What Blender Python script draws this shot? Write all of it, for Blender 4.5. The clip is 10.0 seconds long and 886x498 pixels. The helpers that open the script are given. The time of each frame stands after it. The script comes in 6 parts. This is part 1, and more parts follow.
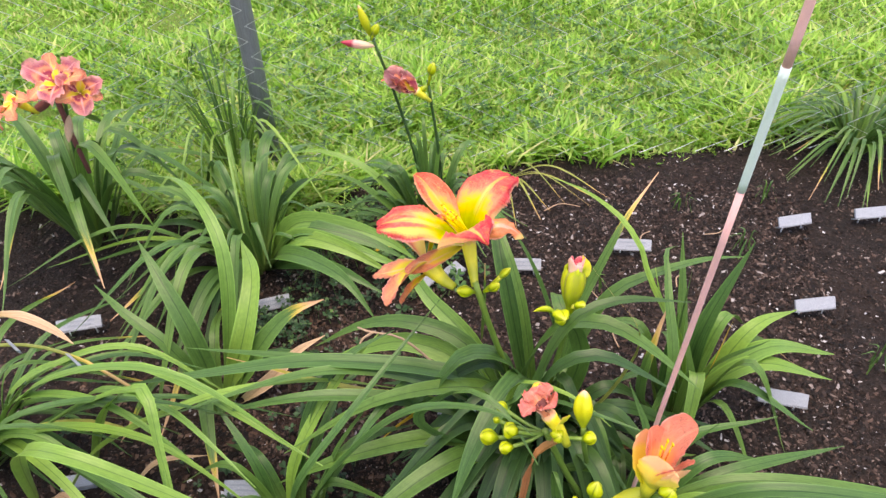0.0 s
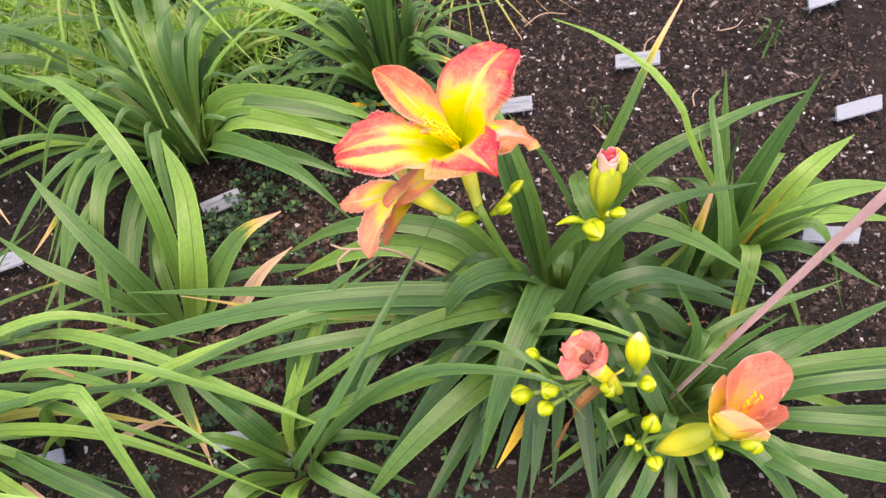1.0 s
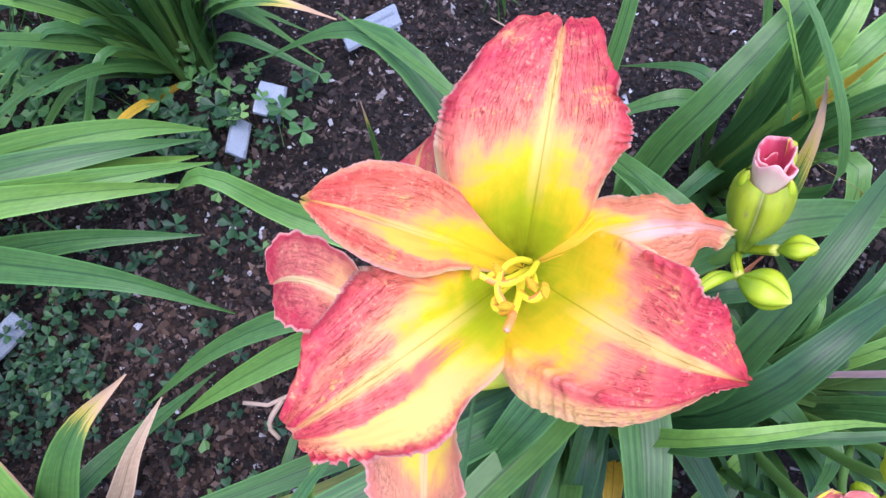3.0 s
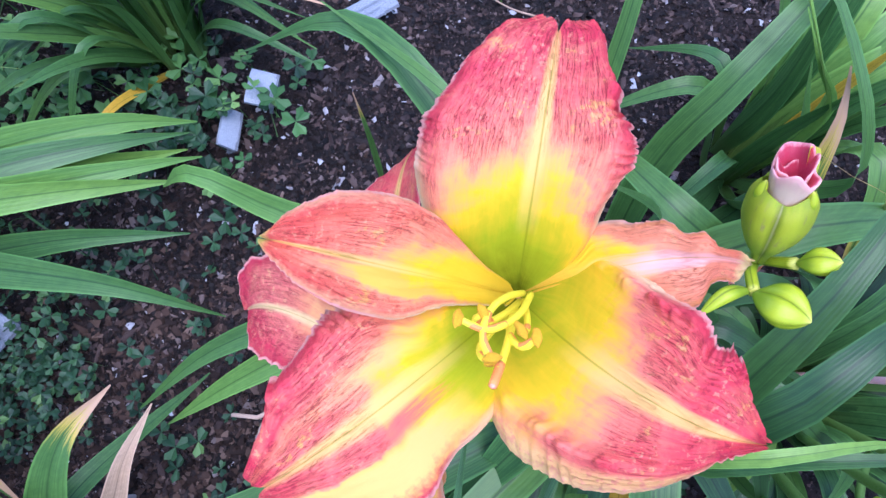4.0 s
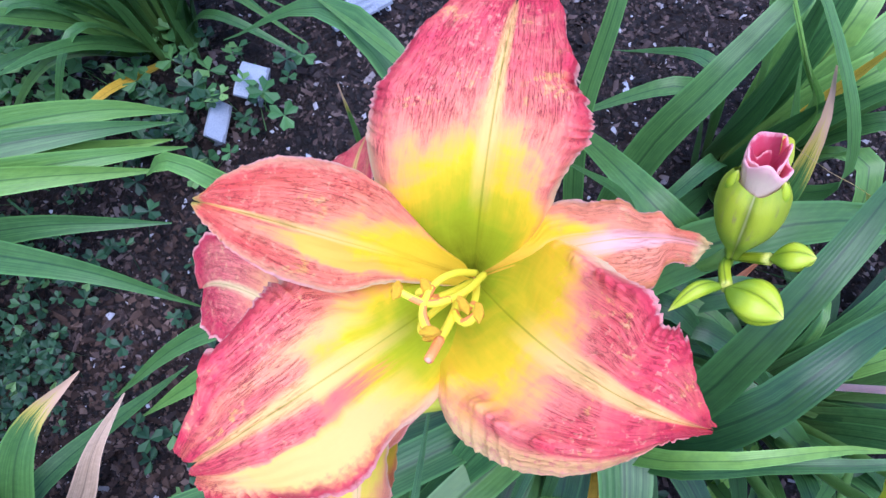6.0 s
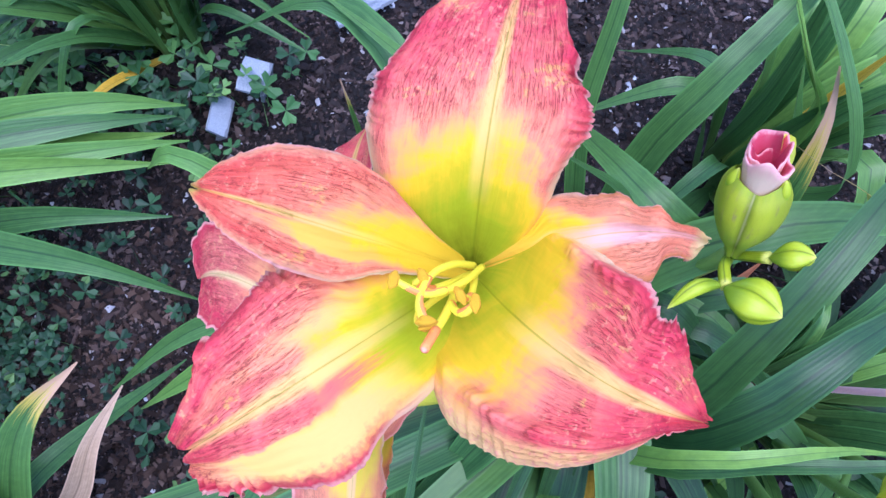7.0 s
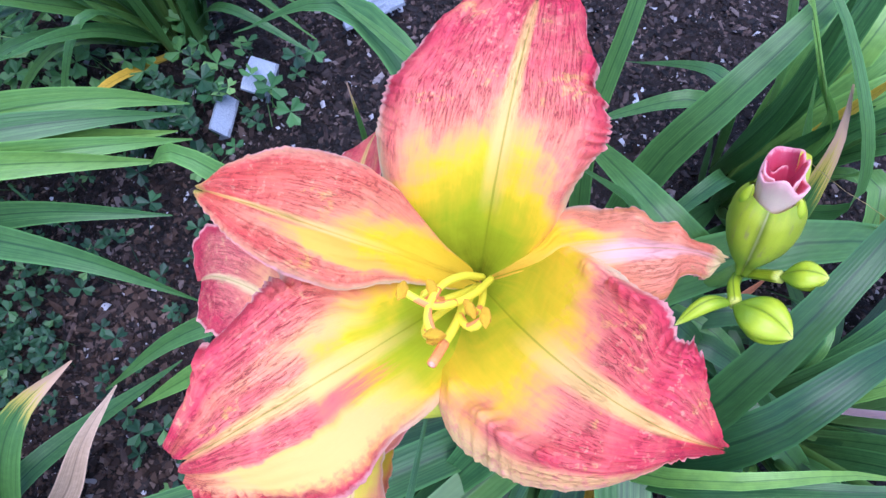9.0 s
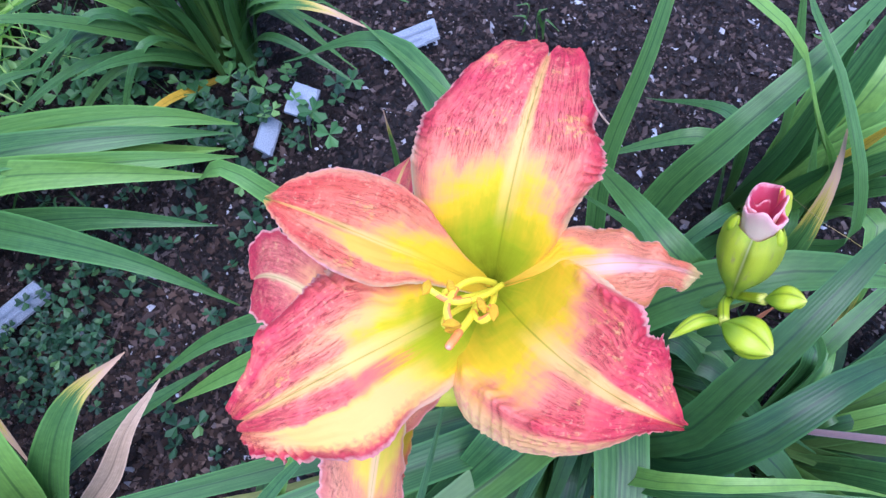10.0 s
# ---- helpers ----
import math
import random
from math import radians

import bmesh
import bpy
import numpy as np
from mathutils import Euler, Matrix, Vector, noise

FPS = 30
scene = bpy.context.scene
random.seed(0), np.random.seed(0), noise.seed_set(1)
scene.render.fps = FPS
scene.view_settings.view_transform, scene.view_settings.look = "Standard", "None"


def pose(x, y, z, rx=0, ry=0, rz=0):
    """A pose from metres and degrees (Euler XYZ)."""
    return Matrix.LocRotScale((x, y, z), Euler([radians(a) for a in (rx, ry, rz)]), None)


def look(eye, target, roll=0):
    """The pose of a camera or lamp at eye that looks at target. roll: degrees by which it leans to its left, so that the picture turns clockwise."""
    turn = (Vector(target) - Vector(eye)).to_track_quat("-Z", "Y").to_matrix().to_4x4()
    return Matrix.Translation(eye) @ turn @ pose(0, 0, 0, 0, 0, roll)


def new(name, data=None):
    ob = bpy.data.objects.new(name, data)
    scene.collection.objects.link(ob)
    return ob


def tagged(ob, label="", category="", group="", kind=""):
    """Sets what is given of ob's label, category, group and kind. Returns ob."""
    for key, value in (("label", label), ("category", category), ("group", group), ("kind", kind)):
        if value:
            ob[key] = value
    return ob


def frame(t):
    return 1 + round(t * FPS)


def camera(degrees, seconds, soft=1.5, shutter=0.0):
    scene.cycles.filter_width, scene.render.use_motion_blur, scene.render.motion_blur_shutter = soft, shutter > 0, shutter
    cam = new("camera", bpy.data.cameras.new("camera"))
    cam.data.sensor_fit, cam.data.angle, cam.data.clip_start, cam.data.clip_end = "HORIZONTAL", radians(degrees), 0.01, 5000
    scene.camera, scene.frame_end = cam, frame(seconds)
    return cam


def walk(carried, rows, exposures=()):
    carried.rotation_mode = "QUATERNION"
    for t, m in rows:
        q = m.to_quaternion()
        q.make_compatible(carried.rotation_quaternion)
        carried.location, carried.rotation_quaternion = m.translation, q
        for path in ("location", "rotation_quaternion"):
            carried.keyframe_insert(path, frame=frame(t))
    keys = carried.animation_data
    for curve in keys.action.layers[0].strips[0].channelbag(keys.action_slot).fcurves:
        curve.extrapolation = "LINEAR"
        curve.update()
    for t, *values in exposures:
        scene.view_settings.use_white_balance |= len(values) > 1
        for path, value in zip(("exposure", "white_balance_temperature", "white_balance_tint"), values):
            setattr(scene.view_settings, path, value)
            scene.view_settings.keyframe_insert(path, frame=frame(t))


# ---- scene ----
cam = camera(65.1, 10.0)
PATH = [
    (0, (0.227, 0.037, 0.913), (-0.068, 1.53, -0.384), -1.4),
    (0.5, (0.214, 0.165, 0.889), (-0.077, 1.395, -0.661), -3.8),
    (0.7, (0.202, 0.214, 0.867), (-0.064, 1.361, -0.75), -5.9),
    (1, (0.17, 0.277, 0.861), (-0.002, 1.296, -0.851), -8.9),
    (1.3, (0.109, 0.355, 0.837), (0.081, 1.255, -0.948), -10.1),
    (1.5, (0.075, 0.402, 0.811), (0.138, 1.251, -0.999), -9.3),
    (2, (0.059, 0.511, 0.738), (0.254, 1.218, -1.122), -5.0),
    (2.5, (0.059, 0.575, 0.685), (0.32, 1.196, -1.198), 0.4),
    (2.7, (0.064, 0.584, 0.671), (0.326, 1.18, -1.221), 0.7),
    (3.8, (0.092, 0.617, 0.64), (0.282, 1.121, -1.286), -3.4),
    (4, (0.093, 0.616, 0.638), (0.287, 1.12, -1.288), -3.0),
    (4.5, (0.102, 0.611, 0.634), (0.292, 1.115, -1.292), -3.1),
    (5, (0.107, 0.604, 0.63), (0.298, 1.118, -1.293), -2.9),
    (5.5, (0.105, 0.603, 0.629), (0.301, 1.131, -1.29), -2.5),
    (7, (0.105, 0.599, 0.627), (0.298, 1.135, -1.29), -1.8),
    (7.5, (0.104, 0.602, 0.629), (0.294, 1.137, -1.289), -1.7),
    (8, (0.104, 0.603, 0.623), (0.294, 1.136, -1.295), -1.2),
    (8.5, (0.104, 0.604, 0.629), (0.301, 1.141, -1.288), -0.2),
    (9, (0.103, 0.603, 0.622), (0.306, 1.151, -1.29), 0.4),
    (9.5, (0.106, 0.601, 0.624), (0.295, 1.183, -1.28), -0.7),
    (10, (0.099, 0.586, 0.659), (0.255, 1.22, -1.232), -3.4),
]
EXPOSURES = [(0.0, 1.58, 8500, 22), (1.0, 1.72, 8500, 26), (2.0, 1.7, 6600, 23), (2.6, 1.6, 6000, 24), (3.8, 1.5, 5250, 28), (10.0, 1.45, 5100, 27)]
walk(cam, [(t, look(eye, target, roll)) for t, eye, target, roll in PATH], EXPOSURES)

# ---- light ----
world = bpy.data.worlds.new("overcast_sky")
scene.world = world
world.use_nodes = True
wn, wl = world.node_tree.nodes, world.node_tree.links
sky = wn.new("ShaderNodeTexSky")
sky.sky_type = "NISHITA"
sky.sun_disc = False
sky.sun_elevation, sky.sun_rotation = radians(83.3), radians(170.5)
wn["Background"].inputs["Strength"].default_value = 0.135
wl.new(sky.outputs["Color"], wn["Background"].inputs["Color"])
sun = new("sun", bpy.data.lights.new("sun", "SUN"))
sun.data.energy, sun.data.angle, sun.data.color = 1.5, radians(55), (1.0, 0.96, 0.9)
sun.matrix_world = look((0.05, -0.3, 2.6), (0, 0, 0))


# ---- materials ----
def material(name):
    m = bpy.data.materials.new(name)
    m.use_nodes = True
    n, l = m.node_tree.nodes, m.node_tree.links
    return m, n, l, n["Principled BSDF"]


def value(n, l, op, a, b=None, c=None, clamp=False):
    node = n.new("ShaderNodeMath")
    node.operation, node.use_clamp = op, clamp
    for k, v in enumerate((a, b, c)):
        if v is None:
            continue
        if isinstance(v, (int, float)):
            node.inputs[k].default_value = v
        else:
            l.new(v, node.inputs[k])
    return node.outputs[0]


def mix(n, l, fac, a, b, blend="MIX"):
    node = n.new("ShaderNodeMix")
    node.data_type, node.blend_type = "RGBA", blend
    for k, v in ((0, fac), (6, a), (7, b)):
        if isinstance(v, (int, float)):
            node.inputs[k].default_value = v
        elif isinstance(v, tuple):
            node.inputs[k].default_value = (*v, 1) if len(v) == 3 else v
        else:
            l.new(v, node.inputs[k])
    return node.outputs[2]


def ramp(n, l, fac, stops, ease=False):
    node = n.new("ShaderNodeValToRGB")
    r = node.color_ramp
    if ease:
        r.interpolation = "EASE"
    while len(r.elements) < len(stops):
        r.elements.new(0.5)
    for e, (p, c) in zip(r.elements, stops):
        e.position = p
        e.color = (c, c, c, 1) if isinstance(c, (int, float)) else (*c, 1)
    l.new(fac, node.inputs[0])
    return node.outputs[0]


def grain(n, l, scale, detail=4.0, rough=0.55, vec=None, distort=0.0):
    node = n.new("ShaderNodeTexNoise")
    node.inputs["Scale"].default_value = scale
    node.inputs["Detail"].default_value = detail
    node.inputs["Roughness"].default_value = rough
    node.inputs["Distortion"].default_value = distort
    if vec is not None:
        l.new(vec, node.inputs["Vector"])
    return node.outputs["Fac"]


def bump(n, l, bsdf, height, strength, distance):
    b = n.new("ShaderNodeBump")
    b.inputs["Strength"].default_value, b.inputs["Distance"].default_value = strength, distance
    l.new(height, b.inputs["Height"])
    l.new(b.outputs["Normal"], bsdf.inputs["Normal"])


def uv_axes(n, l, sx=1.0, sy=1.0):
    """u along a leaf or petal (0 to 1), v across it (-1 to 1), and both stretched for streaks."""
    tex = n.new("ShaderNodeUVMap")
    sep = n.new("ShaderNodeSeparateXYZ")
    l.new(tex.outputs["UV"], sep.inputs[0])
    mp = n.new("ShaderNodeMapping")
    l.new(tex.outputs["UV"], mp.inputs["Vector"])
    mp.inputs["Scale"].default_value = (sx, sy, 1)
    info = n.new("ShaderNodeObjectInfo")
    add = n.new("ShaderNodeVectorMath")
    add.operation = "ADD"
    l.new(mp.outputs[0], add.inputs[0])
    comb = n.new("ShaderNodeCombineXYZ")
    l.new(value(n, l, "MULTIPLY", info.outputs["Random"], 37.0), comb.inputs[2])
    l.new(comb.outputs[0], add.inputs[1])
    return sep.outputs[0], sep.outputs[1], add.outputs[0], info.outputs["Random"]


def thin(m, n, l, bsdf, colour, amount):
    """Lets part of the light through a thin leaf or petal."""
    tr = n.new("ShaderNodeBsdfTranslucent")
    l.new(colour, tr.inputs["Color"])
    mx = n.new("ShaderNodeMixShader")
    mx.inputs[0].default_value = amount
    l.new(bsdf.outputs[0], mx.inputs[1])
    l.new(tr.outputs[0], mx.inputs[2])
    l.new(mx.outputs[0], n["Material Output"].inputs["Surface"])


def leaf_material(name, dark, light, tip=None, tip_from=0.8, rough=0.42):
    m, n, l, b = material(name)
    u, v, streak, rnd = uv_axes(n, l, 1.2, 5.0)
    lines = grain(n, l, 3.0, 3.0, 0.6, streak)
    blot = grain(n, l, 26.0, 3.0)
    body = mix(n, l, ramp(n, l, lines, [(0.3, 0.0), (0.7, 1.0)]), dark, light)
    body = mix(n, l, value(n, l, "MULTIPLY", value(n, l, "MULTIPLY", rnd, rnd), 0.6), body, tuple(c * f for c, f in zip(light, (1.35, 1.15, 0.8))))
    body = mix(n, l, value(n, l, "MULTIPLY", ramp(n, l, blot, [(0.4, 0.0), (0.75, 1.0)]), 0.35), body, tuple(0.65 * c for c in dark))
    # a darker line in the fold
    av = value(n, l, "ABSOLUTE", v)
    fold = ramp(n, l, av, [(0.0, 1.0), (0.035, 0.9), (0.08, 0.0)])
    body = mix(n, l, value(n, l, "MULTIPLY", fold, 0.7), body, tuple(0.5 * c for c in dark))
    # a thin pale margin: the highlight on the translucent edge, put into the colour
    body = mix(n, l, ramp(n, l, av, [(0.86, 0.0), (0.96, 0.55)]), body, tuple(1.5 * c for c in light))
    # paler towards the foot
    body = mix(n, l, value(n, l, "MULTIPLY", ramp(n, l, u, [(0.0, 1.0), (0.25, 0.0)]), 0.35), body, (0.22, 0.3, 0.08))
    if tip:
        k = value(n, l, "ADD", u, value(n, l, "MULTIPLY", value(n, l, "SUBTRACT", grain(n, l, 1.6, 4, 0.6, streak), 0.5), 0.35))
        k = value(n, l, "ADD", k, value(n, l, "MULTIPLY", av, 0.05))
        body = mix(n, l, ramp(n, l, k, [(tip_from, 0.0), (tip_from + 0.06, 1.0)]), body, (0.55, 0.42, 0.06))
        body = mix(n, l, ramp(n, l, k, [(tip_from + 0.06, 0.0), (tip_from + 0.12, 1.0)]), body, tip)
    l.new(body, b.inputs["Base Color"])
    b.inputs["Roughness"].default_value = rough
    b.inputs["Specular IOR Level"].default_value = 0.42
    ridges = n.new("ShaderNodeTexWave")
    ridges.bands_direction = "Y"
    ridges.inputs["Scale"].default_value = 1.3
    ridges.inputs["Distortion"].default_value = 0.3
    tex = n.new("ShaderNodeUVMap")
    l.new(tex.outputs[0], ridges.inputs["Vector"])
    h = value(n, l, "ADD", value(n, l, "MULTIPLY", ridges.outputs["Fac"], 0.6), value(n, l, "MULTIPLY", lines, 0.6))
    bump(n, l, b, h, 0.15, 0.001)
    thin(m, n, l, b, body, 0.15)
    return m


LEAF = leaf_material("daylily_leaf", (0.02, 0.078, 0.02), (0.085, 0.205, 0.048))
# darker copy of LEAF, with the shade inside the clumps put into its colour
LEAF_SHADED = leaf_material("shaded_daylily_leaf", (0.012, 0.05, 0.016), (0.045, 0.12, 0.03))
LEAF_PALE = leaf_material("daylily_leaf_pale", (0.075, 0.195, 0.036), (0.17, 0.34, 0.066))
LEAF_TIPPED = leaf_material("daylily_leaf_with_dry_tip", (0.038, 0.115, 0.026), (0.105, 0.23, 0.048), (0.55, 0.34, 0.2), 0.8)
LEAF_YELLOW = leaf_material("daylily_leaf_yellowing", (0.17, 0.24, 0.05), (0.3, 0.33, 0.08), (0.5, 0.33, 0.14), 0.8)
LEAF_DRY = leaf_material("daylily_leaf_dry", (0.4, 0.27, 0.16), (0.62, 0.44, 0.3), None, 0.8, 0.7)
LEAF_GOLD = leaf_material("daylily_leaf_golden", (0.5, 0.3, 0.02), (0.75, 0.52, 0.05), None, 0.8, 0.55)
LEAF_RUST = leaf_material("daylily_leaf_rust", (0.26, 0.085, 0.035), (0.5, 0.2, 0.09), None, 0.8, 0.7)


def petal_material(name, rose, coral, yellow, throat, cream, reach=0.0, warm=0.0, lean=0.0, band=0, rib_size=1.0, rim_colour=None, mottles=0.5, stripe_at=(0.34, 0.5, 0.78, 0.95), margin=0, band_full=True, tip=None, flush=0, peach=(0.92, 0.33, 0.17), green=1.0, spread=0.34):
    """reach: how far the yellow runs out along the petal; warm: yellow patches on the blade; lean: yellow on one side;
    band: the side (1 or -1) with a yellow stripe along the blade; flush: the side with a salmon flame beside the rib."""
    m, n, l, b = material(name)
    u, v, streak, rnd = uv_axes(n, l, 0.75, 2.6)
    av = value(n, l, "ABSOLUTE", v)
    gc = n.new("ShaderNodeTexCoord").outputs["Object"]
    veins = grain(n, l, 4.2, 5.0, 0.62, streak, 0.4)
    fibre = grain(n, l, 11.0, 4.0, 0.6, streak, 0.5)
    blotch = grain(n, l, 62.0, 4.0, 0.58, gc, 0.8)
    mottle = grain(n, l, 520.0, 3.0, 0.6, gc, 0.2)
    off = lambda x, k: value(n, l, "MULTIPLY", value(n, l, "SUBTRACT", x, 0.5), k)
    half = lambda p, q: tuple(0.5 * x + 0.5 * y for x, y in zip(p, q))
    # distance from the throat, broken up by clouds and fine fibres
    d = value(n, l, "ADD", u, off(veins, 0.1))
    d = value(n, l, "ADD", d, off(blotch, 0.3))
    d = value(n, l, "ADD", d, off(fibre, 0.07))
    d = value(n, l, "SUBTRACT", d, reach)
    d = value(n, l, "ADD", d, value(n, l, "MULTIPLY", v, lean))
    d = value(n, l, "ADD", d, value(n, l, "MULTIPLY", value(n, l, "MULTIPLY", av, av), spread))
    if band:
        bv = value(n, l, "ADD", value(n, l, "MULTIPLY", v, float(band)), off(blotch, 0.3))
        stripe = ramp(n, l, bv, [(stripe_at[0], 0.0), (stripe_at[1], 1.0), (stripe_at[2], 1.0), (stripe_at[3], 0.0)])
        lemon = value(n, l, "MULTIPLY", stripe, ramp(n, l, u, [(0.3, 0.0), (0.45, 0.7), (0.88, 0.55), (1.0, 0.2)]))
        d = value(n, l, "MAXIMUM", value(n, l, "SUBTRACT", d, value(n, l, "MULTIPLY", stripe, 0.36 if band_full else 0.2)), value(n, l, "MINIMUM", d, 0.455))
    # throat green darkened at the very base, painting in the shade down there
    deep = tuple(0.35 * x for x in throat)
    body = ramp(n, l, d, [(0.0, deep), (0.1 * green, tuple(0.75 * x for x in throat)), (0.22 * green, throat), (0.32 * green + 0.02, half(throat, yellow)), (0.4, yellow), (0.48, half(yellow, peach)), (0.56, peach), (0.7, coral), (0.86, half(coral, rose)), (1.0, rose)])
    if band and band_full:
        body = mix(n, l, lemon, body, (0.9, 0.5, 0.17))
        sv = value(n, l, "ADD", value(n, l, "MULTIPLY", v, -float(band)), off(blotch, 0.2))
        sv = value(n, l, "MULTIPLY", ramp(n, l, sv, [(0.22, 0.0), (0.32, 1.0), (0.4, 1.0), (0.52, 0.0)]), ramp(n, l, u, [(0.3, 0.0), (0.42, 0.7), (0.9, 0.25)]))
        body = mix(n, l, sv, body, (0.9, 0.52, 0.16))
    outer = ramp(n, l, d, [(0.5, 0.0), (0.66, 1.0)])
    if flush:
        fv = value(n, l, "ADD", value(n, l, "MULTIPLY", v, float(flush)), off(blotch, 0.16))
        flame = value(n, l, "MULTIPLY", ramp(n, l, fv, [(0.1, 0.0), (0.2, 1.0), (0.3, 1.0), (0.42, 0.0)]), ramp(n, l, value(n, l, "ADD", u, off(fibre, 0.3)), [(0.34, 0.0), (0.48, 0.85), (0.9, 0.6)]))
        body = mix(n, l, flame, body, half(coral, rose))
    # paler salmon clouds and worn cream patches on the blade
    cloud = grain(n, l, 55.0, 5.0, 0.66, gc, 1.2)
    pale = value(n, l, "MULTIPLY", ramp(n, l, cloud, [(0.42, 0.0), (0.6, 1.0)]), 0.5 + warm)
    body = mix(n, l, value(n, l, "MULTIPLY", pale, outer), body, half(coral, (0.92, 0.34, 0.2)))
    worn = value(n, l, "MULTIPLY", ramp(n, l, value(n, l, "ADD", cloud, off(mottle, 0.5)), [(0.62, 0.0), (0.7, 1.0)]), 0.5)
    body = mix(n, l, value(n, l, "MULTIPLY", worn, outer), body, half(yellow, cream))
    # fine crimson fibres and wandering dark veins, lengthwise
    body = mix(n, l, value(n, l, "MULTIPLY", ramp(n, l, fibre, [(0.46, 0.0), (0.66, 0.3)]), outer), body, tuple(0.88 * c for c in rose))
    vein = ramp(n, l, grain(n, l, 6.0, 4.0, 0.6, streak, 2.6), [(0.462, 0.0), (0.486, 1.0), (0.496, 1.0), (0.52, 0.0)])
    vein = value(n, l, "MULTIPLY", value(n, l, "MULTIPLY", vein, outer), ramp(n, l, blotch, [(0.34, 0.0), (0.55, 0.8)]))
    body = mix(n, l, vein, body, tuple(0.45 * c for c in rose))
    # worn pale specks
    speck = value(n, l, "MULTIPLY", ramp(n, l, mottle, [(0.58, 0.0), (0.63, 1.0)]), ramp(n, l, grain(n, l, 48.0, 3.0, 0.6, gc), [(0.42, 0.0), (0.56, mottles)]))
    body = mix(n, l, value(n, l, "MULTIPLY", speck, outer), body, (0.94, 0.42, 0.24))
    pit = value(n, l, "MULTIPLY", ramp(n, l, mottle, [(0.36, 1.0), (0.43, 0.0)]), ramp(n, l, cloud, [(0.4, 0.75), (0.55, 0.0)]))
    body = mix(n, l, value(n, l, "MULTIPLY", pit, outer), body, tuple(0.6 * c for c in rose))
    # pale rib along the fold
    width = value(n, l, "SUBTRACT", 0.2 * rib_size, value(n, l, "MULTIPLY", u, 0.12 * rib_size))
    width = value(n, l, "MULTIPLY", width, value(n, l, "ADD", 0.3, value(n, l, "MULTIPLY", veins, 1.3)))
    rib = value(n, l, "SUBTRACT", 1.0, value(n, l, "DIVIDE", av, width), None, True)
    rib = value(n, l, "MULTIPLY", ramp(n, l, rib, [(0.0, 0.0), (0.7, 1.0)], True), ramp(n, l, u, [(0.22, 0.0), (0.45, 0.85), (0.75, 0.8), (1.0, 0.5)]))
    body = mix(n, l, rib, body, cream)
    line = value(n, l, "MULTIPLY", ramp(n, l, value(n, l, "ADD", av, off(veins, 0.03)), [(0.004, 1.0), (0.012, 0.0)]), 0.5)
    body = mix(n, l, line, body, tuple(0.6 * c for c in throat))
    # deeper crinkled rim with a broken pale edge, cream towards the throat
    rim = value(n, l, "MULTIPLY", ramp(n, l, value(n, l, "ADD", av, off(mottle, 0.3)), [(0.74, 0.0), (0.92, 1.0)]), ramp(n, l, value(n, l, "ADD", u, off(blotch, 0.5)), [(0.3, 0.0), (0.55, 0.85)]))
    body = mix(n, l, rim, body, rim_colour or tuple(0.9 * c for c in rose))
    edge = value(n, l, "MULTIPLY", ramp(n, l, value(n, l, "ADD", av, off(mottle, 0.06)), [(0.93, 0.0), (0.97, 0.95)]), value(n, l, "MULTIPLY", blotch, 1.8))
    body = mix(n, l, edge, body, (0.94, 0.44, 0.37))
    low = value(n, l, "MULTIPLY", ramp(n, l, value(n, l, "ADD", av, off(blotch, 0.2)), [(0.84, 0.0), (0.95, 0.85)]), ramp(n, l, u, [(0.3, 1.0), (0.5, 0.0)]))
    body = mix(n, l, low, body, half(cream, (0.95, 0.8, 0.5)))
    if tip:
        body = mix(n, l, ramp(n, l, value(n, l, "ADD", u, off(mottle, 0.06)), [(0.89, 0.0), (0.96, 1.0)]), body, tip)
    if margin:
        # a pale outer margin on one side, beyond a crumpled ridge
        mv = value(n, l, "ADD", value(n, l, "MULTIPLY", v, float(margin)), off(blotch, 0.1))
        mv = value(n, l, "MULTIPLY", ramp(n, l, mv, [(0.78, 0.0), (0.86, 0.75)]), ramp(n, l, u, [(0.7, 1.0), (0.85, 0.0)]))
        body = mix(n, l, mv, body, mix(n, l, ramp(n, l, value(n, l, "ADD", mottle, off(blotch, 0.5)), [(0.5, 0.0), (0.64, 0.7)]), (0.95, 0.58, 0.2), (0.88, 0.28, 0.2)))
    l.new(body, b.inputs["Base Color"])
    b.inputs["Roughness"].default_value = 0.52
    b.inputs["Specular IOR Level"].default_value = 0.1
    h = value(n, l, "ADD", value(n, l, "MULTIPLY", fibre, 0.5), value(n, l, "MULTIPLY", mottle, 0.35))
    h = value(n, l, "SUBTRACT", h, value(n, l, "MULTIPLY", vein, 0.5))
    h = value(n, l, "MULTIPLY", h, value(n, l, "ADD", 0.25, value(n, l, "MULTIPLY", outer, 0.75)))
    bump(n, l, b, h, 0.75, 0.0017)
    thin(m, n, l, b, body, 0.2)
    return m


ROSE, CORAL, YELLOW, THROAT, CREAM = (0.77, 0.062, 0.098), (0.88, 0.155, 0.13), (0.84, 0.56, 0.011), (0.38, 0.44, 0.004), (0.9, 0.58, 0.17)
PETAL = petal_material("rose_petal", ROSE, CORAL, YELLOW, THROAT, CREAM, -0.01, 0.2)
PETAL_LEANING = petal_material("rose_petal_with_yellow_side", ROSE, (0.82, 0.085, 0.095), YELLOW, THROAT, CREAM, -0.07, 0.1, 0.02, rib_size=1.5, margin=-1, peach=(0.9, 0.26, 0.17), green=0.75, spread=0.22)
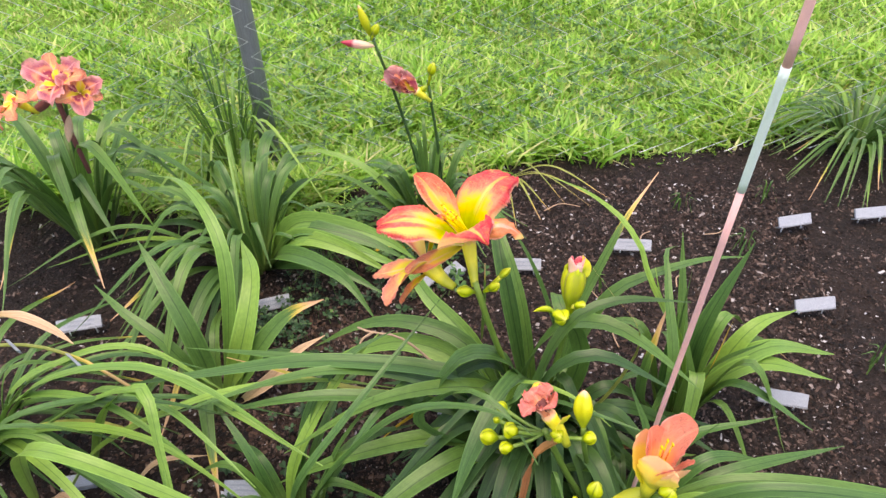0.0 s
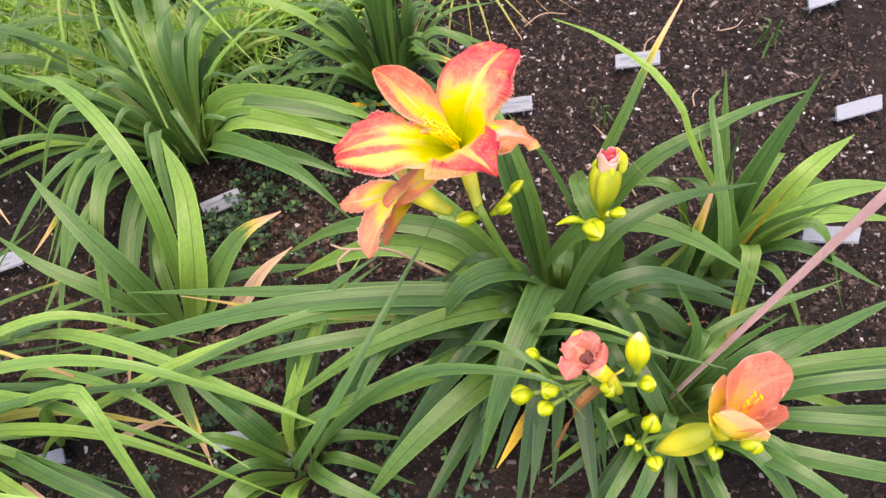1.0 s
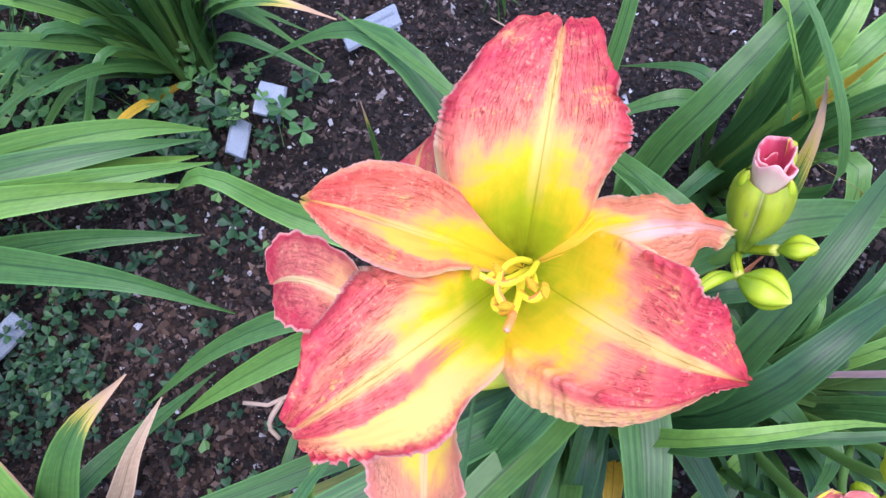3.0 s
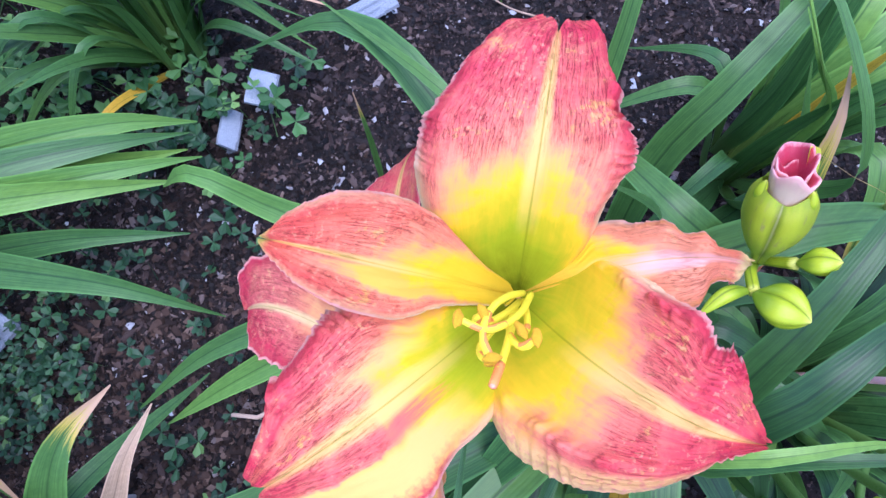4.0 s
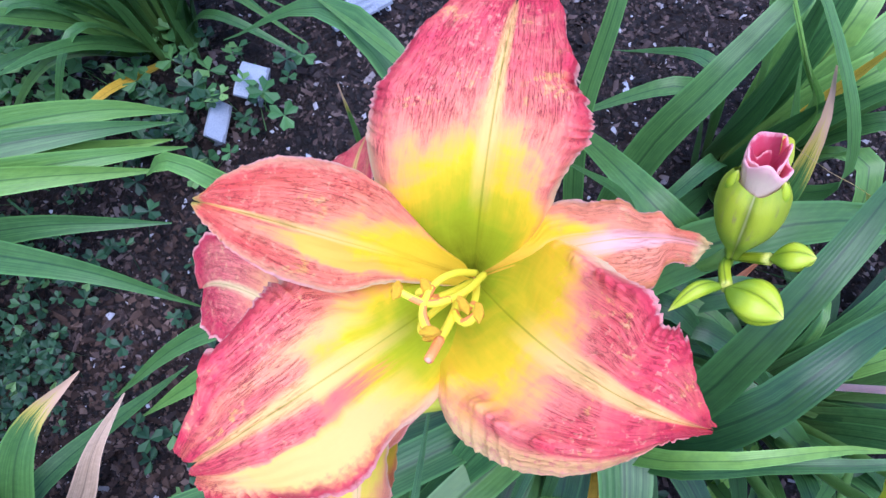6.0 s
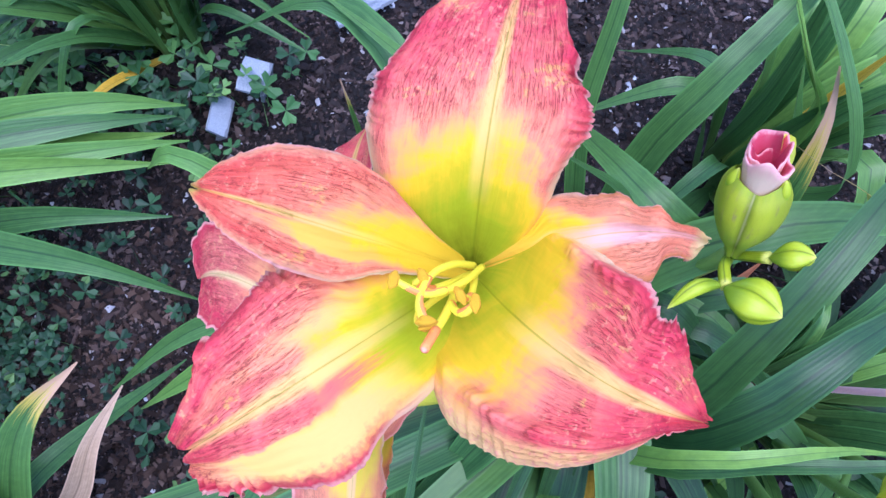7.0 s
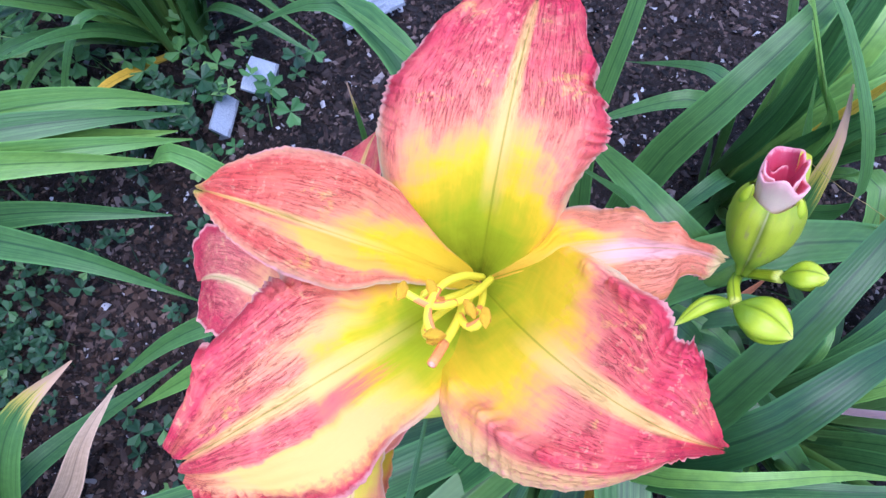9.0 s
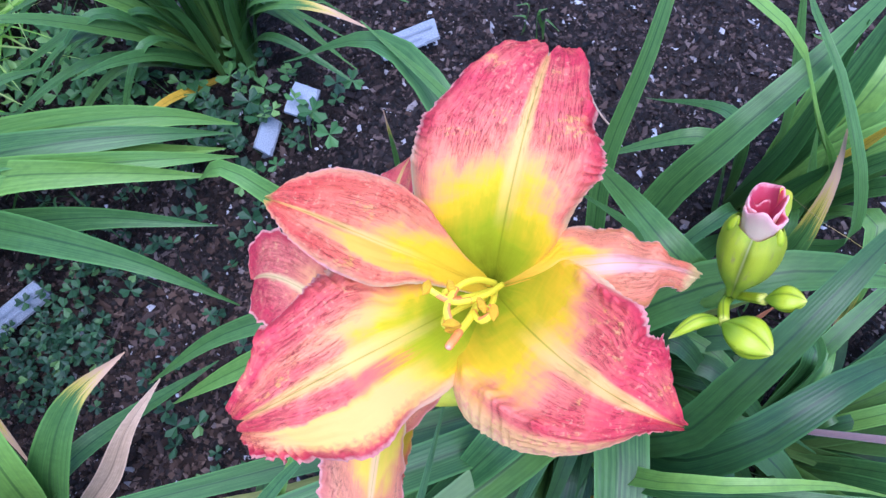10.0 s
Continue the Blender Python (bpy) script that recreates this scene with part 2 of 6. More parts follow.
PETAL_WARM = petal_material("rose_petal_with_yellow", ROSE, CORAL, YELLOW, THROAT, CREAM, 0.04, 0.15, -0.1, 1, 1.3, flush=1, green=1.05, stripe_at=(0.36, 0.46, 0.82, 0.95))
SEPAL_WEST = petal_material("coral_sepal_with_yellow_stripe", (0.93, 0.13, 0.1), (0.95, 0.22, 0.13), YELLOW, (0.9, 0.6, 0.02), CREAM, -0.1, 0.0, -0.03, 1, 0.7, (0.96, 0.46, 0.24), 0.5, (0.0, 0.16, 0.4, 0.62), band_full=False, tip=(0.9, 0.76, 0.2))
SEPAL_EAST = petal_material("coral_sepal_with_tan_edge", (0.95, 0.25, 0.14), (0.96, 0.36, 0.19), YELLOW, (0.92, 0.58, 0.04), (0.98, 0.52, 0.45), -0.02, 0.1, 0.0, 0, 2.2, (0.72, 0.26, 0.08), 0.4, tip=(0.96, 0.7, 0.3))
PETAL_NODDING = petal_material("rose_and_cream_petal", (0.74, 0.06, 0.1), (0.86, 0.2, 0.17), (0.95, 0.62, 0.2), (0.93, 0.66, 0.16), (0.96, 0.74, 0.34), -0.02, 0.2, 0.12)
PETAL_BACK = petal_material("coral_petal", (0.86, 0.25, 0.19), (0.92, 0.4, 0.22), (0.95, 0.66, 0.08), (0.8, 0.66, 0.05), (0.95, 0.6, 0.3), 0.12, 0.25)
PETAL_OPENING = petal_material("opening_petal", (0.88, 0.24, 0.17), (0.92, 0.36, 0.2), (0.93, 0.75, 0.08), (0.85, 0.75, 0.06), (0.95, 0.7, 0.3), 0.16, 0.2)
PETAL_CUP = petal_material("coral_cup_petal", (0.92, 0.27, 0.2), (0.94, 0.33, 0.23), (0.92, 0.42, 0.16), (0.9, 0.45, 0.05), (0.95, 0.42, 0.3), 0.0, 0.0)
PETAL_CLOSING = petal_material("salmon_petal", (0.9, 0.24, 0.22), (0.9, 0.32, 0.25), (0.86, 0.36, 0.2), (0.3, 0.07, 0.04), (0.92, 0.42, 0.34), -0.1, -0.1)
PETAL_MAUVE = petal_material("pink_petal_with_purple_eye", (0.86, 0.42, 0.42), (0.4, 0.05, 0.14), (0.3, 0.03, 0.09), (0.5, 0.12, 0.12), (0.85, 0.4, 0.4), 0.06, 0.05)


def bud_material(name, foot, body_c, tip_c, tip_from=0.85, seams=0.0, worn=False):
    m, n, l, b = material(name)
    u, v, streak, rnd = uv_axes(n, l, 2.0, 14.0)
    lines = grain(n, l, 3.0, 4.0, 0.6, streak)
    k = value(n, l, "ADD", u, value(n, l, "MULTIPLY", value(n, l, "SUBTRACT", lines, 0.5), 0.2))
    c = ramp(n, l, k, [(0.0, foot), (0.3, foot), (0.55, body_c), (tip_from, body_c), (min(1.0, tip_from + 0.1), tip_c)])
    c = mix(n, l, value(n, l, "MULTIPLY", ramp(n, l, grain(n, l, 120.0, 4.0), [(0.55, 0.0), (0.7, 1.0)]), 0.4), c, tuple(0.5 * x for x in foot))
    if seams:
        # the lines where three sepals meet
        wave = value(n, l, "ABSOLUTE", value(n, l, "COSINE", value(n, l, "ADD", value(n, l, "MULTIPLY", v, 3 * math.pi), seams)))
        c = mix(n, l, value(n, l, "MULTIPLY", ramp(n, l, wave, [(0.04, 1.0), (0.3, 0.0)]), 0.75), c, tuple(0.45 * x for x in foot))
        if worn:
            # a pale torn seam, rubbed brown patches and fine lengthwise streaks
            c = mix(n, l, value(n, l, "MULTIPLY", ramp(n, l, wave, [(0.02, 1.0), (0.08, 0.0)]), 0.35), c, (0.7, 0.62, 0.3))
            patch = value(n, l, "MULTIPLY", ramp(n, l, grain(n, l, 2.2, 4.0, 0.65, streak), [(0.54, 0.0), (0.66, 1.0)]), ramp(n, l, u, [(0.3, 0.0), (0.5, 0.8), (0.85, 0.8), (1.0, 0.0)]))
            c = mix(n, l, patch, c, (0.36, 0.3, 0.1))
            c = mix(n, l, ramp(n, l, wave, [(0.75, 0.0), (1.0, 0.5)]), c, tuple(0.6 * x for x in foot))
    l.new(c, b.inputs["Base Color"])
    b.inputs["Roughness"].default_value = 0.42
    bump(n, l, b, lines, 0.3, 0.0008)
    thin(m, n, l, b, c, 0.15)
    return m


BUD_GREEN = bud_material("green_bud", (0.24, 0.37, 0.012), (0.45, 0.55, 0.01), (0.6, 0.62, 0.09), 0.88, 0.6)
BUD_YELLOW = bud_material("yellow_bud", (0.45, 0.5, 0.04), (0.85, 0.78, 0.06), (0.9, 0.5, 0.3), 0.9)
BUD_PINKTIP = bud_material("yellow_green_bud_with_pink_tip", (0.36, 0.46, 0.02), (0.62, 0.64, 0.02), (0.88, 0.5, 0.36), 0.86)
BUD_SEPAL = bud_material("green_bud_sepal", (0.28, 0.38, 0.02), (0.46, 0.52, 0.02), (0.36, 0.46, 0.02), 0.92, 3.904, True)
BUD_BLUSH = bud_material("yellow_sepal_with_peach_edge", (0.6, 0.6, 0.04), (0.92, 0.72, 0.12), (0.93, 0.5, 0.26), 0.72)
BUD_PINK = bud_material("pink_bud_top", (0.92, 0.66, 0.46), (0.9, 0.44, 0.42), (0.5, 0.035, 0.08), 0.58)
SCAPE = bud_material("scape_green", (0.12, 0.24, 0.04), (0.15, 0.28, 0.05), (0.2, 0.33, 0.06))
SCAPE_DARK = bud_material("scape_dark_green", (0.03, 0.09, 0.03), (0.035, 0.1, 0.03), (0.06, 0.14, 0.04))


def plain(name, colour, rough, spread=0.25, scale=60.0, metal=0.0, height=0.3, dist=0.001):
    m, n, l, b = material(name)
    g = grain(n, l, scale, 5.0, 0.6)
    c = mix(n, l, ramp(n, l, g, [(0.3, 0.0), (0.7, 1.0)]), tuple(x * (1 - spread) for x in colour), tuple(min(1, x * (1 + spread)) for x in colour))
    l.new(c, b.inputs["Base Color"])
    b.inputs["Roughness"].default_value, b.inputs["Metallic"].default_value = rough, metal
    bump(n, l, b, g, height, dist)
    return m


FILAMENT = plain("filament", (0.88, 0.8, 0.03), 0.4, 0.1, 200)
FILAMENT_TIP = plain("filament_orange", (0.92, 0.3, 0.07), 0.45, 0.15, 200)
ANTHER = plain("anther", (0.95, 0.36, 0.002), 0.85, 0.65, 1500, 0, 0.6, 0.0003)
STIGMA = plain("stigma_tip", (0.85, 0.36, 0.2), 0.6, 0.15, 400)
PLATE = plain("weathered_white_plastic", (0.31, 0.35, 0.41), 0.5, 0.45, 45)
# mottled like PLATE, but darkened to paint the shade on the lip's front
PLATE_SHADED = plain("dirty_shaded_plastic_edge", (0.17, 0.19, 0.22), 0.6, 0.5, 60)
INK = plain("faded_ink", (0.25, 0.29, 0.34), 0.6)
WIRE = plain("galvanised_wire", (0.66, 0.7, 0.74), 0.42, 0.2, 90, 0.35)
PIPE = plain("galvanised_pipe", (0.2, 0.22, 0.25), 0.5, 0.25, 45, 0.5, 0.2)
STAKE_PINK = plain("pink_fibreglass", (0.9, 0.5, 0.5), 0.45, 0.12, 70)
STAKE_PALE = plain("bleached_fibreglass", (0.66, 0.8, 0.78), 0.45, 0.1, 70)
TWIG = plain("dry_stalk", (0.42, 0.29, 0.2), 0.85, 0.35, 150)
WITHERED = plain("withered_petal", (0.16, 0.05, 0.05), 0.85, 0.5, 120)
CLOVER = leaf_material("clover_leaf", (0.05, 0.13, 0.04), (0.1, 0.22, 0.06))


def ground_materials():
    m, n, l, b = material("dark_mulch_soil")
    co = n.new("ShaderNodeTexCoord").outputs["Object"]
    big, mid, fine = grain(n, l, 5.0, 5.0, 0.6, co), grain(n, l, 45.0, 6.0, 0.7, co), grain(n, l, 260.0, 4.0, 0.6, co)
    c = mix(n, l, ramp(n, l, mid, [(0.35, 0.0), (0.7, 1.0)]), (0.006, 0.0045, 0.0042), (0.03, 0.021, 0.018))
    c = mix(n, l, value(n, l, "MULTIPLY", ramp(n, l, big, [(0.45, 0.0), (0.65, 1.0)]), 0.45), c, (0.036, 0.022, 0.016))
    c = mix(n, l, ramp(n, l, fine, [(0.66, 0.0), (0.72, 0.7)]), c, (0.2, 0.17, 0.16))
    l.new(c, b.inputs["Base Color"])
    l.new(ramp(n, l, fine, [(0.4, 0.9), (0.7, 0.5)]), b.inputs["Roughness"])
    b.inputs["Specular IOR Level"].default_value = 0.25
    h = value(n, l, "ADD", mid, value(n, l, "MULTIPLY", fine, 0.5))
    bump(n, l, b, h, 1.0, 0.012)
    g, n, l, b = material("lawn_ground")
    co = n.new("ShaderNodeTexCoord").outputs["Object"]
    big, mid, fine = grain(n, l, 1.3, 4.0, 0.6, co), grain(n, l, 14.0, 5.0, 0.7, co), grain(n, l, 120.0, 4.0, 0.7, co)
    c = mix(n, l, ramp(n, l, fine, [(0.3, 0.0), (0.7, 1.0)]), (0.09, 0.19, 0.018), (0.22, 0.38, 0.045))
    c = mix(n, l, ramp(n, l, mid, [(0.4, 0.0), (0.7, 0.7)]), c, (0.16, 0.28, 0.04))
    c = mix(n, l, ramp(n, l, big, [(0.45, 0.0), (0.7, 0.4)]), c, (0.17, 0.19, 0.06))
    l.new(c, b.inputs["Base Color"])
    b.inputs["Roughness"].default_value = 0.85
    bump(n, l, b, value(n, l, "ADD", mid, fine), 1.0, 0.02)
    return m, g


SOIL, LAWN = ground_materials()


def island_material(name, stops, rough, height=0.4, through_light=0.0, patches=0.0, gloss=0.5):
    """Colour varied from piece to piece of one loose mass."""
    m, n, l, b = material(name)
    geo = n.new("ShaderNodeNewGeometry")
    c = ramp(n, l, geo.outputs["Random Per Island"], stops)
    if patches:
        co = n.new("ShaderNodeTexCoord").outputs["Object"]
        k = ramp(n, l, grain(n, l, 7.0, 5.0, 0.65, co), [(0.42, 0.0), (0.6, 1.0)])
        c = mix(n, l, value(n, l, "MULTIPLY", k, patches), c, (0.1, 0.27, 0.03))
        k = ramp(n, l, grain(n, l, 2.2, 4.0, 0.6, co), [(0.5, 0.0), (0.68, 1.0)])
        c = mix(n, l, value(n, l, "MULTIPLY", k, 0.5 * patches), c, (0.6, 0.72, 0.22))
    g = grain(n, l, 180.0, 4.0)
    c = mix(n, l, value(n, l, "MULTIPLY", g, 0.4), c, (0.6, 0.6, 0.6), "MULTIPLY")
    l.new(c, b.inputs["Base Color"])
    b.inputs["Roughness"].default_value = rough
    b.inputs["Specular IOR Level"].default_value = gloss
    bump(n, l, b, g, height, 0.001)
    if through_light:
        thin(m, n, l, b, c, through_light)
    return m


BLADES = island_material("grass_blades", [(0.0, (0.13, 0.38, 0.04)), (0.4, (0.3, 0.63, 0.08)), (0.75, (0.5, 0.8, 0.15)), (0.93, (0.7, 0.82, 0.3)), (1.0, (0.8, 0.7, 0.4))], 0.38, 0.2, 0.45, 0.4)
# the few palest, bluish chips paint wet glints into the mulch
CHIPS = island_material("mulch_chips", [(0.0, (0.004, 0.0035, 0.0035)), (0.45, (0.015, 0.011, 0.01)), (0.72, (0.046, 0.031, 0.027)), (0.9, (0.1, 0.066, 0.055)), (0.97, (0.19, 0.15, 0.135)), (0.99, (0.34, 0.33, 0.34)), (1.0, (0.55, 0.56, 0.6))], 0.55, 0.8, gloss=0.2)
BARK = island_material("bark_crumbs", [(0.0, (0.016, 0.01, 0.008)), (0.5, (0.05, 0.03, 0.022)), (0.85, (0.1, 0.062, 0.045)), (1.0, (0.2, 0.14, 0.11))], 0.8, 0.8, gloss=0.2)
WEEDS = island_material("weed_leaves", [(0.0, (0.012, 0.045, 0.02)), (0.5, (0.024, 0.08, 0.03)), (0.88, (0.05, 0.14, 0.045)), (1.0, (0.16, 0.3, 0.08))], 0.5, 0.3, 0.2)
CLOVER_PALE = island_material("pale_clover_leaves", [(0.0, (0.035, 0.12, 0.035)), (0.5, (0.08, 0.22, 0.06)), (0.85, (0.14, 0.32, 0.085)), (1.0, (0.26, 0.46, 0.13))], 0.5, 0.3, 0.3)


# ---- mesh helpers ----
V3 = lambda p: np.array(p, float)
BASE = {}


def thing(name, base, label, category, group="", kind=""):
    ob = new(name)
    ob.location = base
    ob.empty_display_size = 0.02
    BASE[ob] = V3(base)
    return tagged(ob, label, category, group, kind)


def mesh_of(name, verts, faces, mats, uv=None, smooth=True, index=None):
    me = bpy.data.meshes.new(name)
    me.from_pydata([tuple(v) for v in verts], [], faces)
    for m in (mats if isinstance(mats, (list, tuple)) else [mats]):
        me.materials.append(m)
    if uv is not None:
        lay = me.uv_layers.new(name="UVMap")
        loops = np.zeros(len(me.loops), dtype=np.int32)
        me.loops.foreach_get("vertex_index", loops)
        lay.data.foreach_set("uv", np.asarray(uv, dtype=np.float32)[loops].ravel())
    if index is not None:
        me.polygons.foreach_set("material_index", index)
    me.polygons.foreach_set("use_smooth", [smooth] * len(me.polygons))
    me.update()
    return me


def part(name, data, mat, parent, label="", smooth=True):
    """Links a (verts, faces, uv) mesh, given in the world, as one part of a thing."""
    verts, faces, uv = data
    base = BASE[parent]
    ob = new(name, mesh_of(name, np.asarray(verts) - base, faces, mat, uv, smooth))
    ob.parent = parent
    BASE[ob] = base
    return tagged(ob, label)


def unit(v):
    return v / max(1e-9, np.linalg.norm(v))


def spline(points, n):
    """n points on a smooth line through those given, evenly by length."""
    p = [V3(q) for q in points]
    p = [2 * p[0] - p[1]] + p + [2 * p[-1] - p[-2]]
    out = []
    for a, b, c, d in zip(p, p[1:], p[2:], p[3:]):
        k0, k1, k2 = [max(1e-6, np.linalg.norm(y - x)) ** 0.5 for x, y in ((a, b), (b, c), (c, d))]
        m1 = (b - a) / k0 - (c - a) / (k0 + k1) + (c - b) / k1
        m2 = (c - b) / k1 - (d - b) / (k1 + k2) + (d - c) / k2
        m1, m2 = m1 * k1, m2 * k1
        for t in np.linspace(0, 1, 24, endpoint=False):
            out.append((2 * t**3 - 3 * t**2 + 1) * b + (t**3 - 2 * t**2 + t) * m1 + (-2 * t**3 + 3 * t**2) * c + (t**3 - t**2) * m2)
    out.append(p[-2])
    out = np.array(out)
    s = np.concatenate([[0], np.cumsum(np.linalg.norm(np.diff(out, axis=0), axis=1))])
    w = np.linspace(0, s[-1], n)
    return np.array([np.interp(w, s, out[:, k]) for k in range(3)]).T


def sheet(nu, nv):
    return [(i * nv + j, i * nv + j + 1, (i + 1) * nv + j + 1, (i + 1) * nv + j) for i in range(nu - 1) for j in range(nv - 1)]


def tube(points, r0, r1=None, n=12, sides=7, squash=1.0):
    pts = spline(points, n) if len(points) > 2 else np.linspace(V3(points[0]), V3(points[1]), n)
    r1 = r0 if r1 is None else r1
    tan = np.gradient(pts, axis=0)
    ref = V3((0.31, 0.87, 0.39))
    verts, uv = [], []
    for i, (p, t) in enumerate(zip(pts, tan)):
        t = unit(t)
        a = unit(np.cross(t, ref))
        b = np.cross(t, a)
        s = i / (n - 1)
        r = r0 + (r1 - r0) * s
        for j in range(sides):
            q = 2 * math.pi * j / sides
            verts.append(p + r * (math.cos(q) * a + squash * math.sin(q) * b))
            uv.append((s, j / sides))
    faces = [(i * sides + j, i * sides + (j + 1) % sides, (i + 1) * sides + (j + 1) % sides, (i + 1) * sides + j) for i in range(n - 1) for j in range(sides)]
    faces += [tuple(range(sides - 1, -1, -1)), tuple((n - 1) * sides + j for j in range(sides))]
    return verts, faces, uv


rng = random.Random(11)


def leaf_data(points, width, fold=0.5, twist=0.0, seg=22, rnd=rng, curl=0.0, turn=0.0):
    """A strap leaf along points: narrow and folded at its foot, widest at a third, drawn out to a point."""
    pts = spline(points, seg)
    run = pts[-1] - pts[0]
    flat = unit(V3((run[0], run[1], 0.0)) + 1e-6)
    side0 = V3((-flat[1], flat[0], 0.0))
    tan = np.gradient(pts, axis=0)
    ph, wob = rnd.uniform(0, 6), rnd.uniform(0.02, 0.07)
    verts, uv = [], []
    cols = (-1.0, -0.62, -0.25, 0.0, 0.25, 0.62, 1.0)
    for i, (p, t) in enumerate(zip(pts, tan)):
        s = i / (seg - 1)
        t = unit(t)
        side = unit(side0 - t * np.dot(side0, t))
        nor = np.cross(t, side)
        a = turn * min(1.0, 3 * s) + twist * s + 0.15 * math.sin(5 * s + ph)
        side, nor = math.cos(a) * side + math.sin(a) * nor, math.cos(a) * nor - math.sin(a) * side
        w = 0.5 * width * (0.55 + 0.45 * min(1.0, s / 0.3) ** 0.8)
        if s > 0.35:
            w *= max(0.0, 1 - ((s - 0.35) / 0.65) ** 1.7) ** 0.95
        w = max(w, 0.0006)
        f = fold * (1.5 - 1.1 * min(1.0, s / 0.4))
        for v in cols:
            ripple = wob * w * math.sin(9 * s + ph + 2 * v) * abs(v)
            lift = f * w * (abs(v) ** 1.25 - 0.3) + ripple - curl * w * v * v
            verts.append(p + side * (w * v * (1 - 0.12 * f)) - nor * lift * (-1))
            uv.append((s, v))
    return verts, sheet(seg, len(cols)), uv


def leaf(plant, points, width, mat=None, label="", **kw):
    return part("leaf", leaf_data(points, width, **kw), mat or LEAF, plant, label)


def leaves(plant, rows, mat=None, label="", foot=0.02, **kw):
    """rows: a middle point, a tip and a width; the foot stands in the plant's crown."""
    b = BASE[plant]
    for mid, tip, width in rows:
        d = unit(V3((tip[0] - b[0], tip[1] - b[1], 0)) + 1e-6)
        start = b + d * foot * rng.uniform(0.3, 1.4) + V3((rng.uniform(-1, 1), rng.uniform(-1, 1), 0)) * foot * 0.5
        leaf(plant, [start, mid, tip], width, mat, label, **kw)


def filler(plant, count, reach, height, width, mat=None, turn=(0, 360), seed=1, droop=0.6):
    """Further leaves of a clump, arching out all round."""
    r = random.Random(seed)
    b = BASE[plant]
    for k in range(count):
        a = radians(turn[0] + (turn[1] - turn[0]) * (k + r.uniform(0.1, 0.9)) / count)
        rr, h = reach * r.uniform(0.55, 1.1), height * r.uniform(0.6, 1.15)
        d = V3((math.cos(a), math.sin(a), 0))
        side = V3((-d[1], d[0], 0)) * r.uniform(-0.15, 0.15) * rr
        start = b + d * r.uniform(0.005, 0.03)
        mid = b + d * rr * r.uniform(0.36, 0.5) + V3((0, 0, h)) + side * 0.4
        tip = b + d * rr + V3((0, 0, max(0.015, h * (1 - droop * r.uniform(0.5, 1.5))))) + side
        m = mat or (LEAF if r.random() < 0.72 else (LEAF_TIPPED if r.random() < 0.6 else LEAF_PALE))
        part("leaf", leaf_data([start, mid, tip], width * r.uniform(0.7, 1.15), twist=r.uniform(-0.5, 0.5), rnd=r), m, plant)


def tepal_data(p0, p1, p2, half, axis, nu=30, nv=17, cup=0.25, ruffle=0.1, waves=9, recurve=0.0, notch=0.0, wide=0.62, seed=0, skew=0.0, blunt=0.5, end=0.0):
    """A petal from the throat p0 past p1 to its tip p2. axis: the way the flower faces."""
    r = random.Random(seed)
    p0, p1, p2, axis = V3(p0), V3(p1), V3(p2), unit(V3(axis))
    c = 2 * p1 - 0.5 * (p0 + p2)
    ph = [r.uniform(0, 6.3) for _ in range(6)]
    verts, uv = [], []
    for i in range(nu):
        s = i / (nu - 1)
        p = (1 - s) ** 2 * p0 + 2 * s * (1 - s) * c + s * s * p2
        t = unit(2 * (1 - s) * (c - p0) + 2 * s * (p2 - c))
        side = unit(np.cross(axis, t))
        nor = np.cross(t, side)
        if s < wide:
            w = 0.16 + 0.84 * math.sin(0.5 * math.pi * s / wide) ** 1.15
        else:
            q = (s - wide) / (1 - wide)
            w = end + (1 - end) * max(0.0, 1 - q ** 2.4) ** blunt
        for j in range(nv):
            v = 2 * j / (nv - 1) - 1
            av = abs(v)
            hw = half * w * (1 + skew * v)
            edge = (0.35 * av ** 2 + 0.65 * av ** 6) * min(1.0, 1.6 * s)
            wave = math.sin(waves * s * 2.3 + ph[0] + (1.3 if v > 0 else 0)) + 0.6 * math.sin(waves * s * 4.9 + ph[1] + v) + 0.7 * math.sin(waves * s * 10.7 + ph[2] - 2 * v) + 0.4 * math.sin(waves * s * 17.3 + ph[5] + v)
            lift = cup * hw * av ** 1.7 * (1 - 0.5 * s) - recurve * half * s * s * av ** 2 + ruffle * half * edge * wave * 0.55
            lift += 0.03 * half * math.sin(7 * s + ph[3] + 3 * v)
            inout = 1 + 0.035 * edge * math.sin(waves * s * 6.1 + ph[4] + v)
            back = -notch * half * max(0.0, 1 - av / 0.3) * max(0.0, (s - 0.75) / 0.25) ** 2
            back -= (0.34 * half * av ** 3.2 * max(0.0, (s - 0.62) / 0.38) ** 1.6) if end else 0.0
            verts.append(p + side * (hw * v * inout) + nor * lift + t * back)
            uv.append((s, v))
    return verts, sheet(nu, nv), uv


def smooth_profile(stops):
    """A smooth line through (share, width) stops that does not overshoot them."""
    x, y = np.array(stops, float).T
    h, dy = np.diff(x), np.diff(y) / np.diff(x)
    m = np.concatenate([[dy[0]], [0.0 if a * b <= 0 else 2 * a * b / (a + b) for a, b in zip(dy, dy[1:])], [dy[-1]]])

    def at(s):
        k = min(len(h) - 1, max(0, int(np.searchsorted(x, s)) - 1))
        t = min(1.0, max(0.0, (s - x[k]) / h[k]))
        return float((2 * t**3 - 3 * t**2 + 1) * y[k] + (t**3 - 2 * t**2 + t) * h[k] * m[k] + (3 * t**2 - 2 * t**3) * y[k + 1] + (t**3 - t**2) * h[k] * m[k + 1])
    return at


